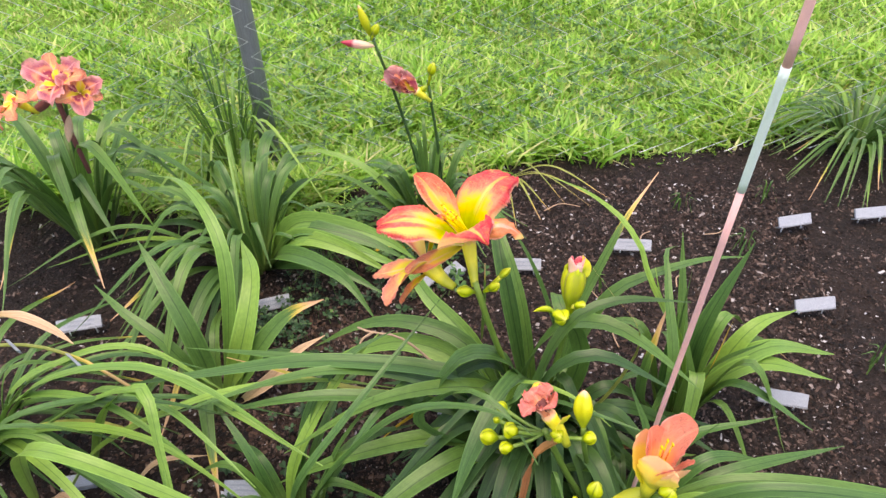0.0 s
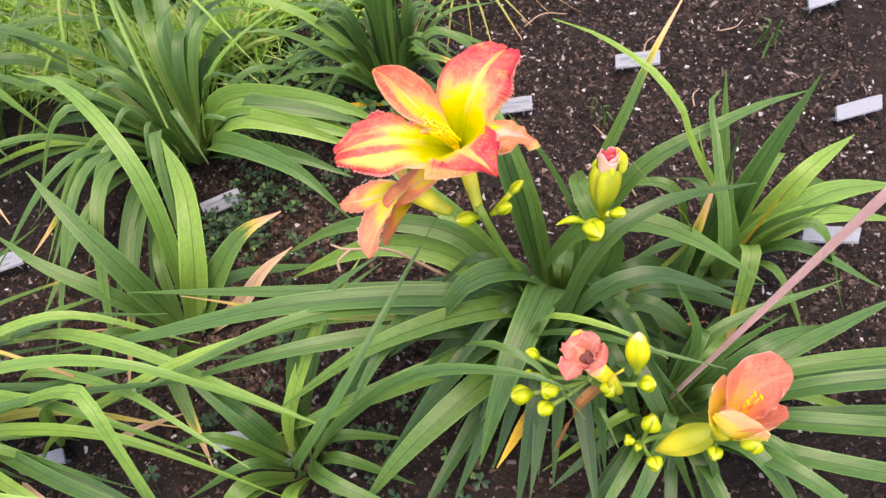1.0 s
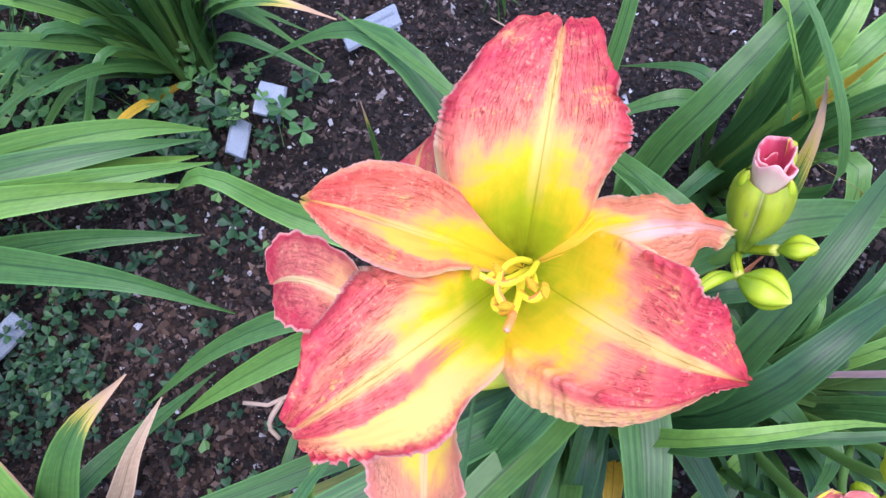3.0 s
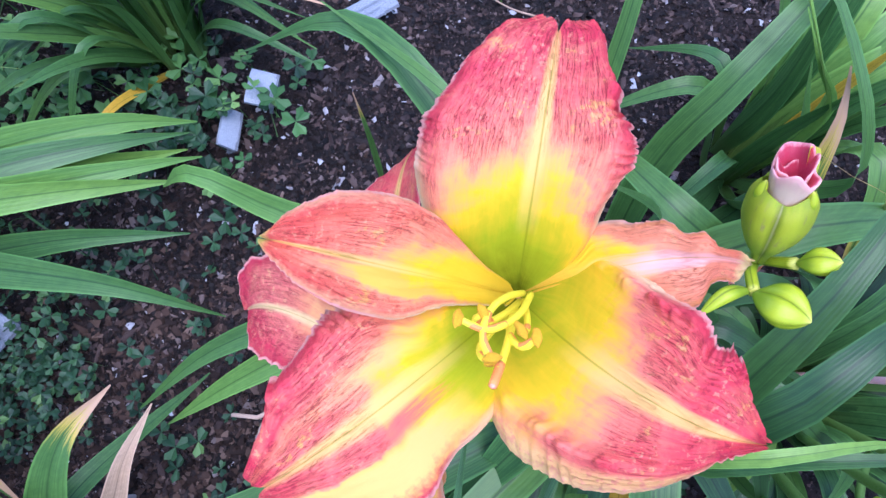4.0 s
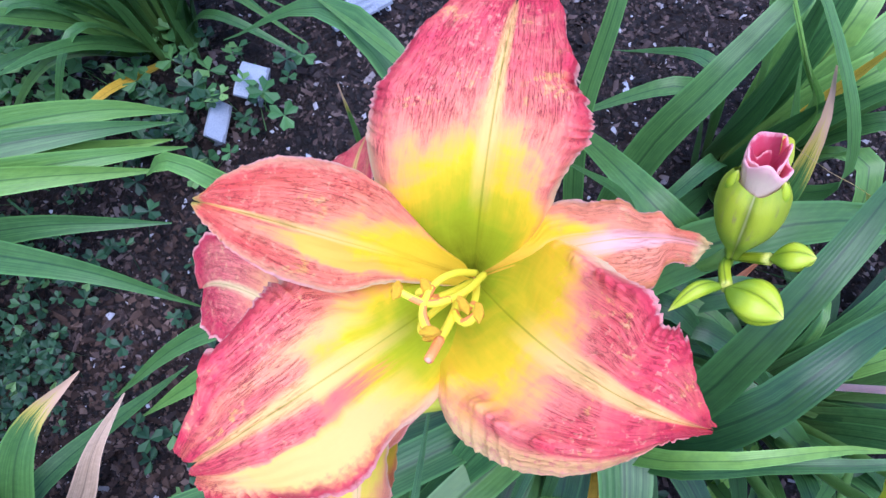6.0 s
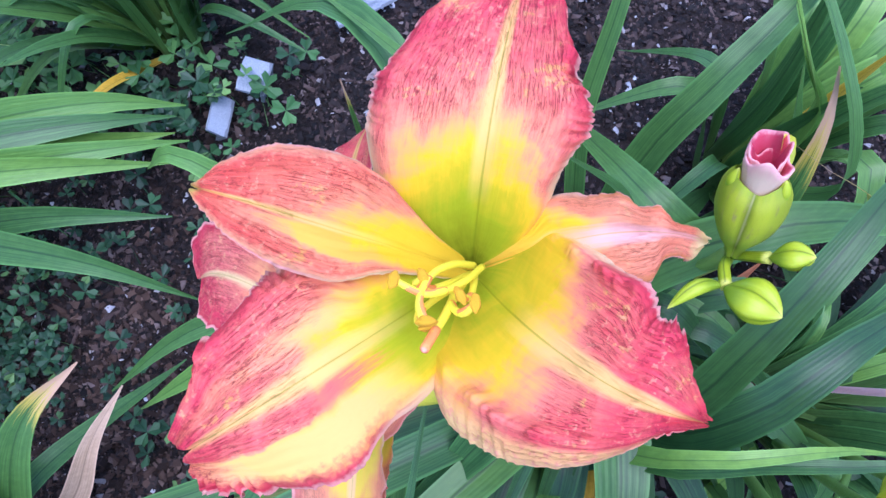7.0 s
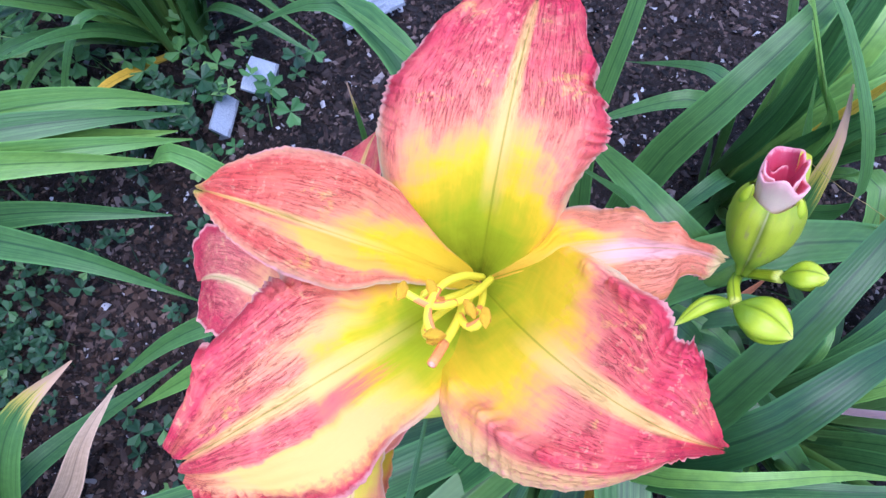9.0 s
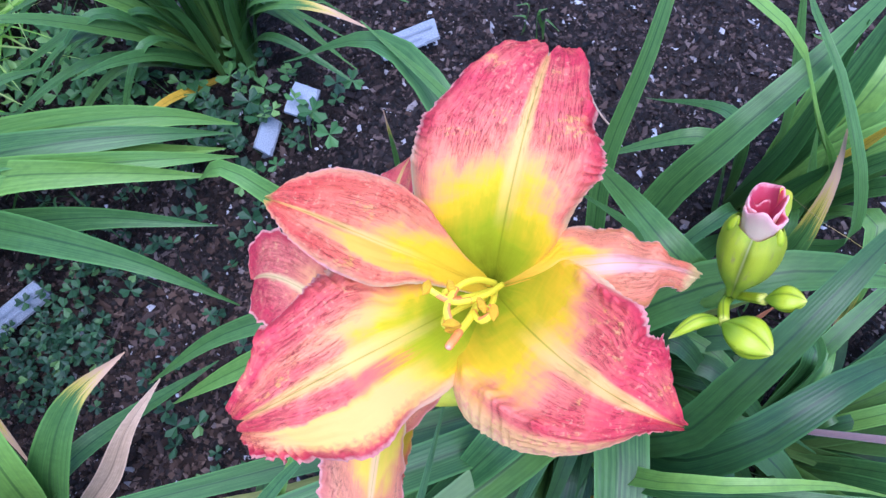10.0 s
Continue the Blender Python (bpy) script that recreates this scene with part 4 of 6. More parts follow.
def main_flower(plant):
    o, axis = (0.135, 0.6534, 0.392), (-0.12, -0.15, 0.98)
    fl = part("flower", tube([(0.15, 0.612, 0.362), (0.144, 0.63, 0.374), (0.136, 0.651, 0.395)], 0.0042, 0.009, n=10, sides=12), BUD_YELLOW, plant, "large open rose and yellow bloom with ruffled petals")
    part("sepal", broad_tepal(o, (0.0903, 0.6720, 0.4470), (0.0661, 0.6871, 0.4585), axis,
        [(0, 4), (0.24, 8.5), (0.4, 15.5), (0.5, 15.1), (0.62, 13), (0.72, 10.1), (0.8, 7.1), (0.89, 3.9), (1, 0.5)],
        [(0, 3), (0.12, 8), (0.24, 16), (0.32, 20.5), (0.4, 22), (0.5, 21), (0.62, 18.2), (0.74, 13), (0.86, 7.4), (0.92, 3), (1, 0.5)],
        (0.35, 0.4), (0.2, 0.5), (0.0006, 0.0006), seed=2, hook=0.003, jag=(0.4, 0.4), nu=110, nv=45), SEPAL_WEST, fl, "coral sepal with a yellow stripe and a hooked yellow tip")
    part("sepal", broad_tepal(o, (0.1709, 0.6403, 0.4320), (0.1995, 0.6271, 0.4272), axis,
        [(0, 4), (0.24, 9), (0.31, 15.9), (0.39, 14.9), (0.44, 12.8), (0.55, 12.5), (0.66, 7.3), (0.72, 7.7), (0.81, 3.2), (0.9, 3.2), (1, 1)],
        [(0, 4), (0.3, 13), (0.47, 19.4), (0.7, 15.1), (0.76, 8), (0.83, 6.8), (0.93, 7.1), (1, 1)],
        (0.1, 0.1), (0.4, 0.3), (0.0006, 0.001), seed=5, nu=110, nv=45, jag=(0.35, 0.35)), SEPAL_EAST, fl, "pale coral sepal with curled tan edges")
    part("sepal", tepal_data(o, (0.1, 0.634, 0.378), (0.068, 0.612, 0.372), 0.013, axis, cup=0.2, ruffle=0.05, waves=7, wide=0.55, seed=6, nu=40, nv=21), PETAL_BACK, fl)
    part("petal", broad_tepal(o, (0.1514, 0.6826, 0.4445), (0.1775, 0.7208, 0.4445), axis,
        [(0, 5), (0.05, 15), (0.14, 34.1), (0.23, 36.1), (0.31, 38.3), (0.37, 39.2), (0.47, 38.6), (0.56, 37.2), (0.66, 33), (0.77, 28.8), (0.87, 24.3), (0.94, 18.9), (1, 7)],
        [(0, 5), (0.06, 9), (0.1, 14.2), (0.16, 19.3), (0.24, 22.6), (0.3, 23.2), (0.38, 25.3), (0.51, 29.6), (0.63, 26.4), (0.67, 22.7), (0.76, 21.3), (0.87, 17.7), (0.95, 15.4), (1, 8)],
        (0.1, 0.2), (0.3, 0.4), (0.0017, 0.0024), (0.32, 0.25), jag=(1.7, 1.7), notch=0.0068, blunt=0.001, seed=7), PETAL, fl, "broad rose petal with a green throat and notched tip")
    part("petal", broad_tepal(o, (0.0812, 0.6342, 0.4320), (0.0342, 0.6268, 0.4226), axis,
        [(0, 5), (0.1, 14), (0.19, 19.8), (0.24, 22.2), (0.31, 24.3), (0.36, 24.6), (0.41, 24.3), (0.47, 25.9), (0.55, 29.5), (0.6, 30), (0.68, 27.6), (0.76, 24.3), (0.84, 18.9), (0.91, 15.1), (1, 7)],
        [(0, 5), (0.07, 12), (0.13, 15.9), (0.2, 18.7), (0.33, 22), (0.39, 30.5), (0.47, 33.4), (0.57, 31.3), (0.68, 28.2), (0.8, 24.5), (0.85, 19), (0.92, 15.3), (1, 9)],
        (0.05, 0), (0.2, 0.45), (0.0017, 0.0022), (0.5, 0.2), jag=(1.5, 2.2), notch=0.0045, blunt=0.002, seed=8), PETAL_WARM, fl, "broad petal, rose on one half and yellow on the other")
    part("petal", broad_tepal(o, (0.1433, 0.6076, 0.4490), (0.1669, 0.5825, 0.4510), axis,
        [(0, 8), (0.13, 32.7), (0.26, 30.5), (0.39, 29.3), (0.54, 27.8), (0.66, 21), (0.73, 21.8), (0.83, 16.4), (0.91, 9.4), (0.96, 4.5), (1, 1)],
        [(0, 6), (0.05, 16), (0.09, 23.2), (0.16, 34.4), (0.25, 36.8), (0.37, 34.1), (0.47, 30.8), (0.56, 26.1), (0.65, 20.7), (0.72, 15.4), (0.86, 4.6), (1, 1)],
        (0.25, 0.05), (0.35, 0.3), (0.0016, 0.0004), jag=(1.6, 0.5), seed=9, ridge=(0.0055, 0.0042)), PETAL_LEANING, fl, "ruffled rose petal with its rim rolled under")
    for pts in (
        [(0.1360, 0.6489, 0.412), (0.1267, 0.6421, 0.432), (0.1197, 0.6399, 0.440), (0.1143, 0.6401, 0.444), (0.1103, 0.6431, 0.447), (0.1077, 0.6458, 0.449)],
        [(0.1337, 0.6504, 0.412), (0.1258, 0.6486, 0.430), (0.1196, 0.6464, 0.438), (0.1150, 0.6428, 0.443), (0.1124, 0.6392, 0.446), (0.1109, 0.6351, 0.449), (0.1114, 0.6318, 0.451)],
        [(0.1320, 0.6485, 0.410), (0.1214, 0.6442, 0.428), (0.1150, 0.6435, 0.434), (0.1128, 0.6451, 0.438), (0.1156, 0.6450, 0.442)],
        [(0.1332, 0.6480, 0.410), (0.1293, 0.6410, 0.425), (0.1256, 0.6363, 0.436), (0.1228, 0.6362, 0.445)],
        [(0.1305, 0.6481, 0.410), (0.1223, 0.6398, 0.430), (0.1203, 0.6350, 0.438), (0.1221, 0.6314, 0.443), (0.1255, 0.6321, 0.447)],
        [(0.1262, 0.6463, 0.412), (0.1155, 0.6403, 0.430), (0.1109, 0.6371, 0.437), (0.1099, 0.6339, 0.442), (0.1118, 0.6314, 0.446)],
    ):
        stamen(fl, pts)
    pistil = part("pistil", tube([(0.1288, 0.6468, 0.410), (0.1228, 0.6396, 0.430), (0.1170, 0.6331, 0.440), (0.1127, 0.6291, 0.447), (0.1086, 0.6252, 0.4518)], 0.0014, 0.0012, n=18, sides=10), FILAMENT, fl, "yellow pistil with an orange end")
    part("stigma", tube([(0.1134, 0.6297, 0.4459), (0.1107, 0.6271, 0.4495), (0.1085, 0.6251, 0.4519)], 0.0014, 0.0013, n=8, sides=10), FILAMENT_TIP, pistil, "orange stigma end")
    part("stigma_tip", bud_data((0.1087, 0.6253, 0.4516), (0.1081, 0.6247, 0.4522), 0.001, n=7, sides=10, ridge=0.0), STIGMA, pistil, "pale cream stigma tip")


def back_flower(plant):
    o, axis = (0.09, 0.634, 0.368), (-0.75, 0.1, 0.65)
    fl = part("flower", tube([(0.125, 0.619, 0.35), (0.11, 0.625, 0.355), (0.09, 0.634, 0.368)], 0.0045, 0.012, n=10, sides=12), BUD_YELLOW, plant, "fading coral and yellow bloom nodding behind the large one")
    kw = dict(axis=axis, nu=80, nv=41)
    part("petal", tepal_data(o, (0.063, 0.677, 0.384), (0.0375, 0.698, 0.36), 0.0205, cup=0.4, ruffle=0.05, waves=9, wide=0.65, seed=21, blunt=0.45, **kw), PETAL_NODDING, fl)
    part("petal", tepal_data(o, (0.102, 0.688, 0.4), (0.124, 0.722, 0.39), 0.02, cup=0.3, ruffle=0.05, seed=22, **kw), PETAL, fl)
    part("petal", tepal_data(o, (0.07, 0.604, 0.372), (0.056, 0.568, 0.358), 0.029, cup=0.3, ruffle=0.05, waves=8, wide=0.6, seed=23, **kw), PETAL_BACK, fl)
    part("sepal", tepal_data(o, (0.05, 0.634, 0.352), (0.018, 0.642, 0.333), 0.017, cup=0.3, ruffle=0.08, wide=0.4, seed=24, blunt=0.9, **kw), PETAL_BACK, fl)
    part("sepal", tepal_data((0.094, 0.628, 0.362), (0.078, 0.61, 0.352), (0.066, 0.59, 0.342), 0.0155, cup=0.3, ruffle=0.05, wide=0.5, seed=25, **kw), PETAL_BACK, fl)


# ---- the blooming clump in the middle ----
def middle_clump():
    p = thing("daylily", (0.235, 0.665, 0), "green daylily clump carrying a large rose and yellow bloom", "flower", "daylilies in the bed")
    sc = part("scape", tube([(0.225, 0.665, 0.0), (0.2, 0.645, 0.15), (0.165, 0.62, 0.3), (0.15, 0.612, 0.368)], 0.0042, 0.0038, n=16), SCAPE, p)
    main_flower(p)
    back_flower(p)
    c = (0.15, 0.613, 0.352)
    bud(sc, c, (0.13, 0.602, 0.362), 0.0058, BUD_GREEN)
    bud(sc, (0.16, 0.615, 0.352), (0.188, 0.632, 0.378), 0.0037, BUD_GREEN)
    bud(sc, (0.16, 0.615, 0.352), (0.178, 0.612, 0.37), 0.0048, BUD_GREEN)
    # the scape with the opening bud
    s2 = part("scape", tube([(0.24, 0.665, 0.0), (0.25, 0.655, 0.16), (0.262, 0.636, 0.3), (0.263, 0.636, 0.318)], 0.004, 0.0036, n=14), SCAPE, p)
    foot = V3((0.26, 0.633, 0.3135))
    ax = unit(V3((0.003, 0.0285, 0.0738)))
    e1 = unit(np.cross(ax, V3((0.2, 0.3, 0.93))))
    e2 = np.cross(ax, e1)
    lean = 3.904
    # three sepals, grown together below, each drawn up to a hooked tip
    girth = smooth_profile([(0, 0.24), (0.12, 0.34), (0.3, 0.66), (0.5, 0.9), (0.68, 1.0), (0.84, 0.97), (0.94, 0.86), (1, 0.72)])
    verts, uv, rings, sides = [], [], 26, 72
    for i in range(rings):
        h = i / (rings - 1)
        for j in range(sides):
            q = 2 * math.pi * j / sides
            mid = abs(math.cos(1.5 * q + lean))
            top = 0.055 + 0.0045 * mid ** 1.6
            r = 0.0142 * girth(h)
            r *= 0.8 + 0.1 * h + (0.25 - 0.1 * h) * mid ** 0.5 + 0.012 * math.sin(7 * q)
            verts.append(foot + ax * (0.004 + (top - 0.004) * h + 0.0006 * math.sin(5 * q + 9 * h)) + r * (math.cos(q) * e1 + math.sin(q) * e2))
            uv.append((h, j / sides))
    faces = [(i * sides + j, i * sides + (j + 1) % sides, (i + 1) * sides + (j + 1) % sides, (i + 1) * sides + j) for i in range(rings - 1) for j in range(sides)]
    ob = part("opening_bud", (verts, faces, uv), BUD_SEPAL, s2, "half-open yellow-green bud with rolled pink petals")
    for k in range(3):
        q = (k * math.pi - lean) / 1.5
        d = math.cos(q) * e1 + math.sin(q) * e2
        part("sepal_tip", bud_data(foot + ax * 0.05 + d * 0.0126, foot + ax * 0.0625 + d * 0.0102, 0.0025, n=9, sides=12, ridge=0.0), BUD_GREEN, ob, "green hooked sepal tip")
    # the petals: an outer roll folded in at its mouth, and a second lip within
    for wide, lift, a0, swing, label in ((1.0, -0.004, 0.4, 0.2, "pale pink outer petal, rolled"), (0.72, -0.005, 2.4, 0.28, "deep rose inner petal, folded")):
        verts, uv = [], []
        prof = [(0.042, 0.0075), (0.05, 0.0082), (0.057, 0.0084), (0.063, 0.0088), (0.068, 0.0097), (0.0715, 0.0103), (0.0724, 0.0098), (0.071, 0.0085), (0.067, 0.0068), (0.06, 0.0052), (0.052, 0.004)]
        for i, (h, r) in enumerate(prof):
            for j in range(64):
                q = 2 * math.pi * j / 64
                k = (h - 0.05) / 0.02
                rr = wide * r * (1 + swing * max(0.0, k) * (0.6 * math.cos(2 * q + a0) + 0.35 * math.cos(3 * q + 1.3 * a0)) + 0.05 * noise.noise((3 * math.cos(q), 3 * math.sin(q), 40 * h)))
                hh = h + lift + 0.0035 * max(0.0, k) * math.cos(2 * q + a0 + 0.8) + 0.0015 * math.sin(5 * q + a0) * max(0.0, k)
                verts.append(foot + ax * hh + rr * (math.cos(q) * e1 + math.sin(q) * e2))
                uv.append((i / (len(prof) - 1), q / 6.2832))
        faces = [(i * 64 + j, i * 64 + (j + 1) % 64, (i + 1) * 64 + (j + 1) % 64, (i + 1) * 64 + j) for i in range(len(prof) - 1) for j in range(64)]
        part("petal", (verts, faces, uv), BUD_PINK, ob, label)
    side = unit(V3((0.85, 0.25, -0.2)))
    part("petal_tip", leaf_data([foot + ax * 0.05 + side * 0.0115, foot + ax * 0.062 + side * 0.0122, foot + ax * 0.069 + side * 0.009, foot + ax * 0.0755 + side * 0.006], 0.013, fold=0.9, seg=14), BUD_YELLOW, ob, "pale yellow petal tip")
    part("bud_stalk", tube([(0.262, 0.634, 0.312), (0.263, 0.63, 0.322), (0.2647, 0.6243, 0.3353)], 0.0022, 0.003, n=8), BUD_GREEN, s2)
    part("bud", bud_data((0.2647, 0.6243, 0.3353), (0.2766, 0.6162, 0.3474), 0.0056, fat=0.55, ridge=0.4), BUD_GREEN, s2)
    part("bud_stalk", tube([(0.262, 0.634, 0.308), (0.254, 0.63, 0.316), (0.2462, 0.6208, 0.3245)], 0.0026, 0.003, n=8), BUD_GREEN, s2)
    part("bud", bud_data((0.2452, 0.6206, 0.325), (0.2557, 0.5989, 0.3376), 0.0085, fat=0.52, ridge=0.5), BUD_GREEN, s2, "plump ridged green bud")
    part("bud", bud_data((0.247, 0.622, 0.3215), (0.218, 0.6215, 0.3223), 0.0036, fat=0.5, ridge=0.15, bend=(0.001, 0.003, 0.0045)), BUD_GREEN, s2, "slender curved green bud")
    leaves(p, [
        ((0.27, 0.7, 0.12), (0.33, 0.78, 0.09), 0.018),
    ])
    # low leaves under the bloom, their shade painted in
    filler(p, 26, 0.2, 0.1, 0.02, LEAF_SHADED, turn=(200, 380), seed=41, droop=0.8)
    leaf(p, [(0.235, 0.66, 0), (0.219, 0.63, 0.19), (0.2, 0.58, 0.225), (0.179, 0.533, 0.222), (0.163, 0.495, 0.2), (0.144, 0.449, 0.14)], 0.043)
    leaf(p, [(0.225, 0.655, 0), (0.19, 0.63, 0.22), (0.14, 0.607, 0.248), (0.1, 0.589, 0.195), (0.04, 0.57, 0.13)], 0.037)
    leaf(p, [(0.25, 0.675, 0), (0.293, 0.727, 0.200), (0.326, 0.734, 0.270), (0.376, 0.753, 0.290), (0.438, 0.783, 0.295), (0.498, 0.815, 0.280)], 0.026)
    leaf(p, [(0.245, 0.62, 0), (0.215, 0.59, 0.13), (0.228, 0.563, 0.220), (0.240, 0.562, 0.270), (0.258, 0.566, 0.300), (0.281, 0.573, 0.310), (0.304, 0.577, 0.310), (0.326, 0.578, 0.300), (0.392, 0.579, 0.260)], 0.03, LEAF_SHADED)
    leaf(p, [(0.235, 0.62, 0), (0.2, 0.575, 0.15), (0.204, 0.558, 0.250), (0.215, 0.553, 0.275), (0.233, 0.546, 0.285), (0.261, 0.538, 0.285), (0.285, 0.530, 0.280), (0.316, 0.515, 0.265)], 0.0155, LEAF_PALE)
    leaf(p, [(0.215, 0.67, 0), (0.12, 0.722, 0.14), (0.033, 0.738, 0.152), (-0.046, 0.75, 0.12), (-0.13, 0.745, 0.06)], 0.027, turn=-0.6)
    leaf(p, [(0.215, 0.665, 0), (0.11, 0.705, 0.12), (0.03, 0.722, 0.125), (-0.04, 0.728, 0.09), (-0.125, 0.73, 0.025)], 0.034, LEAF_PALE, turn=-0.7)
    leaf(p, [(0.245, 0.66, 0), (0.258, 0.663, 0.2), (0.236, 0.666, 0.29), (0.205, 0.668, 0.37), (0.174, 0.672, 0.42)], 0.018)
    leaf(p, [(0.25, 0.675, 0), (0.282, 0.651, 0.240), (0.256, 0.662, 0.285), (0.247, 0.684, 0.290), (0.249, 0.716, 0.265), (0.257, 0.756, 0.220), (0.268, 0.806, 0.160)], 0.027)
    leaf(p, [(0.24, 0.67, 0), (0.17, 0.752, 0.27), (0.139, 0.847, 0.29), (0.063, 0.927, 0.195)], 0.028)
    leaf(p, [(0.24, 0.67, 0), (0.2, 0.72, 0.24), (0.165, 0.77, 0.31), (0.125, 0.88, 0.28)], 0.015)
    leaf(p, [(0.25, 0.675, 0), (0.268, 0.74, 0.1), (0.279, 0.779, 0.17), (0.31, 0.818, 0.251), (0.335, 0.855, 0.3), (0.375, 0.915, 0.34)], 0.0165, LEAF_TIPPED)
    leaf(p, [(0.24, 0.625, 0), (0.212, 0.588, 0.16), (0.232, 0.577, 0.250), (0.244, 0.588, 0.300), (0.260, 0.599, 0.330), (0.277, 0.609, 0.345), (0.297, 0.619, 0.350), (0.323, 0.631, 0.350), (0.400, 0.659, 0.330)], 0.026, LEAF_SHADED)
    leaf(p, [(0.235, 0.66, 0), (0.215, 0.655, 0.17), (0.243, 0.650, 0.260), (0.263, 0.647, 0.285), (0.284, 0.643, 0.295), (0.309, 0.637, 0.300), (0.334, 0.630, 0.295), (0.363, 0.623, 0.280), (0.423, 0.605, 0.240)], 0.036)
    leaf(p, [(0.22, 0.68, 0), (0.12, 0.765, 0.1), (0.039, 0.834, 0.12), (-0.005, 0.872, 0.155), (-0.047, 0.909, 0.085)], 0.03, LEAF_PALE, turn=-0.5)
    leaf(p, [(0.22, 0.65, 0), (0.1, 0.625, 0.12), (-0.02, 0.62, 0.13), (-0.235, 0.66, 0.11)], 0.011, LEAF_YELLOW)
    leaf(p, [(0.22, 0.65, 0), (0.12, 0.61, 0.17), (-0.03, 0.585, 0.21), (-0.25, 0.5, 0.17)], 0.022)
    leaf(p, [(0.22, 0.65, 0), (0.12, 0.6, 0.14), (-0.03, 0.56, 0.19), (-0.2, 0.53, 0.15)], 0.024)
    leaf(p, [(0.22, 0.64, 0), (0.11, 0.56, 0.13), (0.0, 0.52, 0.12), (-0.1, 0.5, 0.06)], 0.032)
    leaf(p, [(0.22, 0.64, 0), (0.14, 0.54, 0.12), (0.06, 0.47, 0.1), (0.0, 0.42, 0.03)], 0.034)
    leaf(p, [(0.23, 0.64, 0), (0.12, 0.66, 0.09), (0.05, 0.64, 0.05), (0.0, 0.6, 0.02)], 0.012, LEAF_GOLD, "golden withering leaf")
    leaf(p, [(0.25, 0.6, 0), (0.2, 0.53, 0.05), (0.16, 0.47, 0.04)], 0.02, LEAF_GOLD, "golden withering leaf")
    leaf(p, [(0.25, 0.64, 0), (0.33, 0.63, 0.06), (0.42, 0.65, 0.05)], 0.014, LEAF_RUST, "rust-brown dead leaf")
    leaf(p, [(0.21, 0.67, 0), (0.16, 0.68, 0.06), (0.1, 0.68, 0.05)], 0.012, LEAF_RUST, "rust-brown dead leaf")
    filler(p, 22, 0.28, 0.13, 0.026, turn=(170, 370), seed=3, droop=0.8, mat=LEAF_SHADED)
    filler(p, 16, 0.2, 0.19, 0.02, turn=(180, 350), seed=33, droop=0.5, mat=LEAF_SHADED)
    filler(p, 5, 0.12, 0.1, 0.022, turn=(-60, 120), seed=4, droop=0.8)
    leaf(p, [(0.27, 0.66, 0), (0.34, 0.645, 0.2), (0.345, 0.633, 0.3), (0.306, 0.651, 0.34), (0.283, 0.667, 0.36)], 0.006, LEAF_YELLOW, "thin yellow-green leaf tip leaning on the bud")
    leaf(p, [(0.2, 0.62, 0), (0.095, 0.523, 0.22), (0.132, 0.525, 0.27), (0.157, 0.519, 0.29), (0.195, 0.502, 0.29), (0.241, 0.464, 0.25)], 0.016)
    leaf(p, [(0.235, 0.62, 0), (0.209, 0.551, 0.24), (0.248, 0.537, 0.27), (0.296, 0.518, 0.28), (0.36, 0.5, 0.28)], 0.014, LEAF)
    leaf(p, [(0.22, 0.65, 0), (0.157, 0.612, 0.19), (-0.038, 0.6, 0.21), (-0.24, 0.583, 0.16), (-0.386, 0.586, 0.1)], 0.026)
    leaf(p, [(0.22, 0.65, 0), (0.17, 0.603, 0.19), (0.044, 0.559, 0.2), (-0.086, 0.509, 0.12)], 0.03)
    leaf(p, [(0.22, 0.65, 0), (0.146, 0.628, 0.17), (-0.08, 0.639, 0.16), (-0.3, 0.66, 0.12)], 0.02)
    leaf(p, [(0.2, 0.64, 0), (0.084, 0.62, 0.17), (0.043, 0.554, 0.19), (-0.003, 0.488, 0.14)], 0.026)
    # withered seed stalk beside the bloom
    part("dry_stalk", tube([(0.1, 0.69, 0.1), (0.03, 0.69, 0.17), (-0.01, 0.68, 0.185), (-0.03, 0.69, 0.18)], 0.0022, 0.0014, n=10), TWIG, p, "shrivelled brown flower stalk")
    part("dry_stalk", tube([(-0.005, 0.681, 0.184), (-0.02, 0.67, 0.175), (-0.018, 0.66, 0.168)], 0.0022, 0.0016, n=8), TWIG, p, "shrivelled brown flower stalk")


middle_clump()


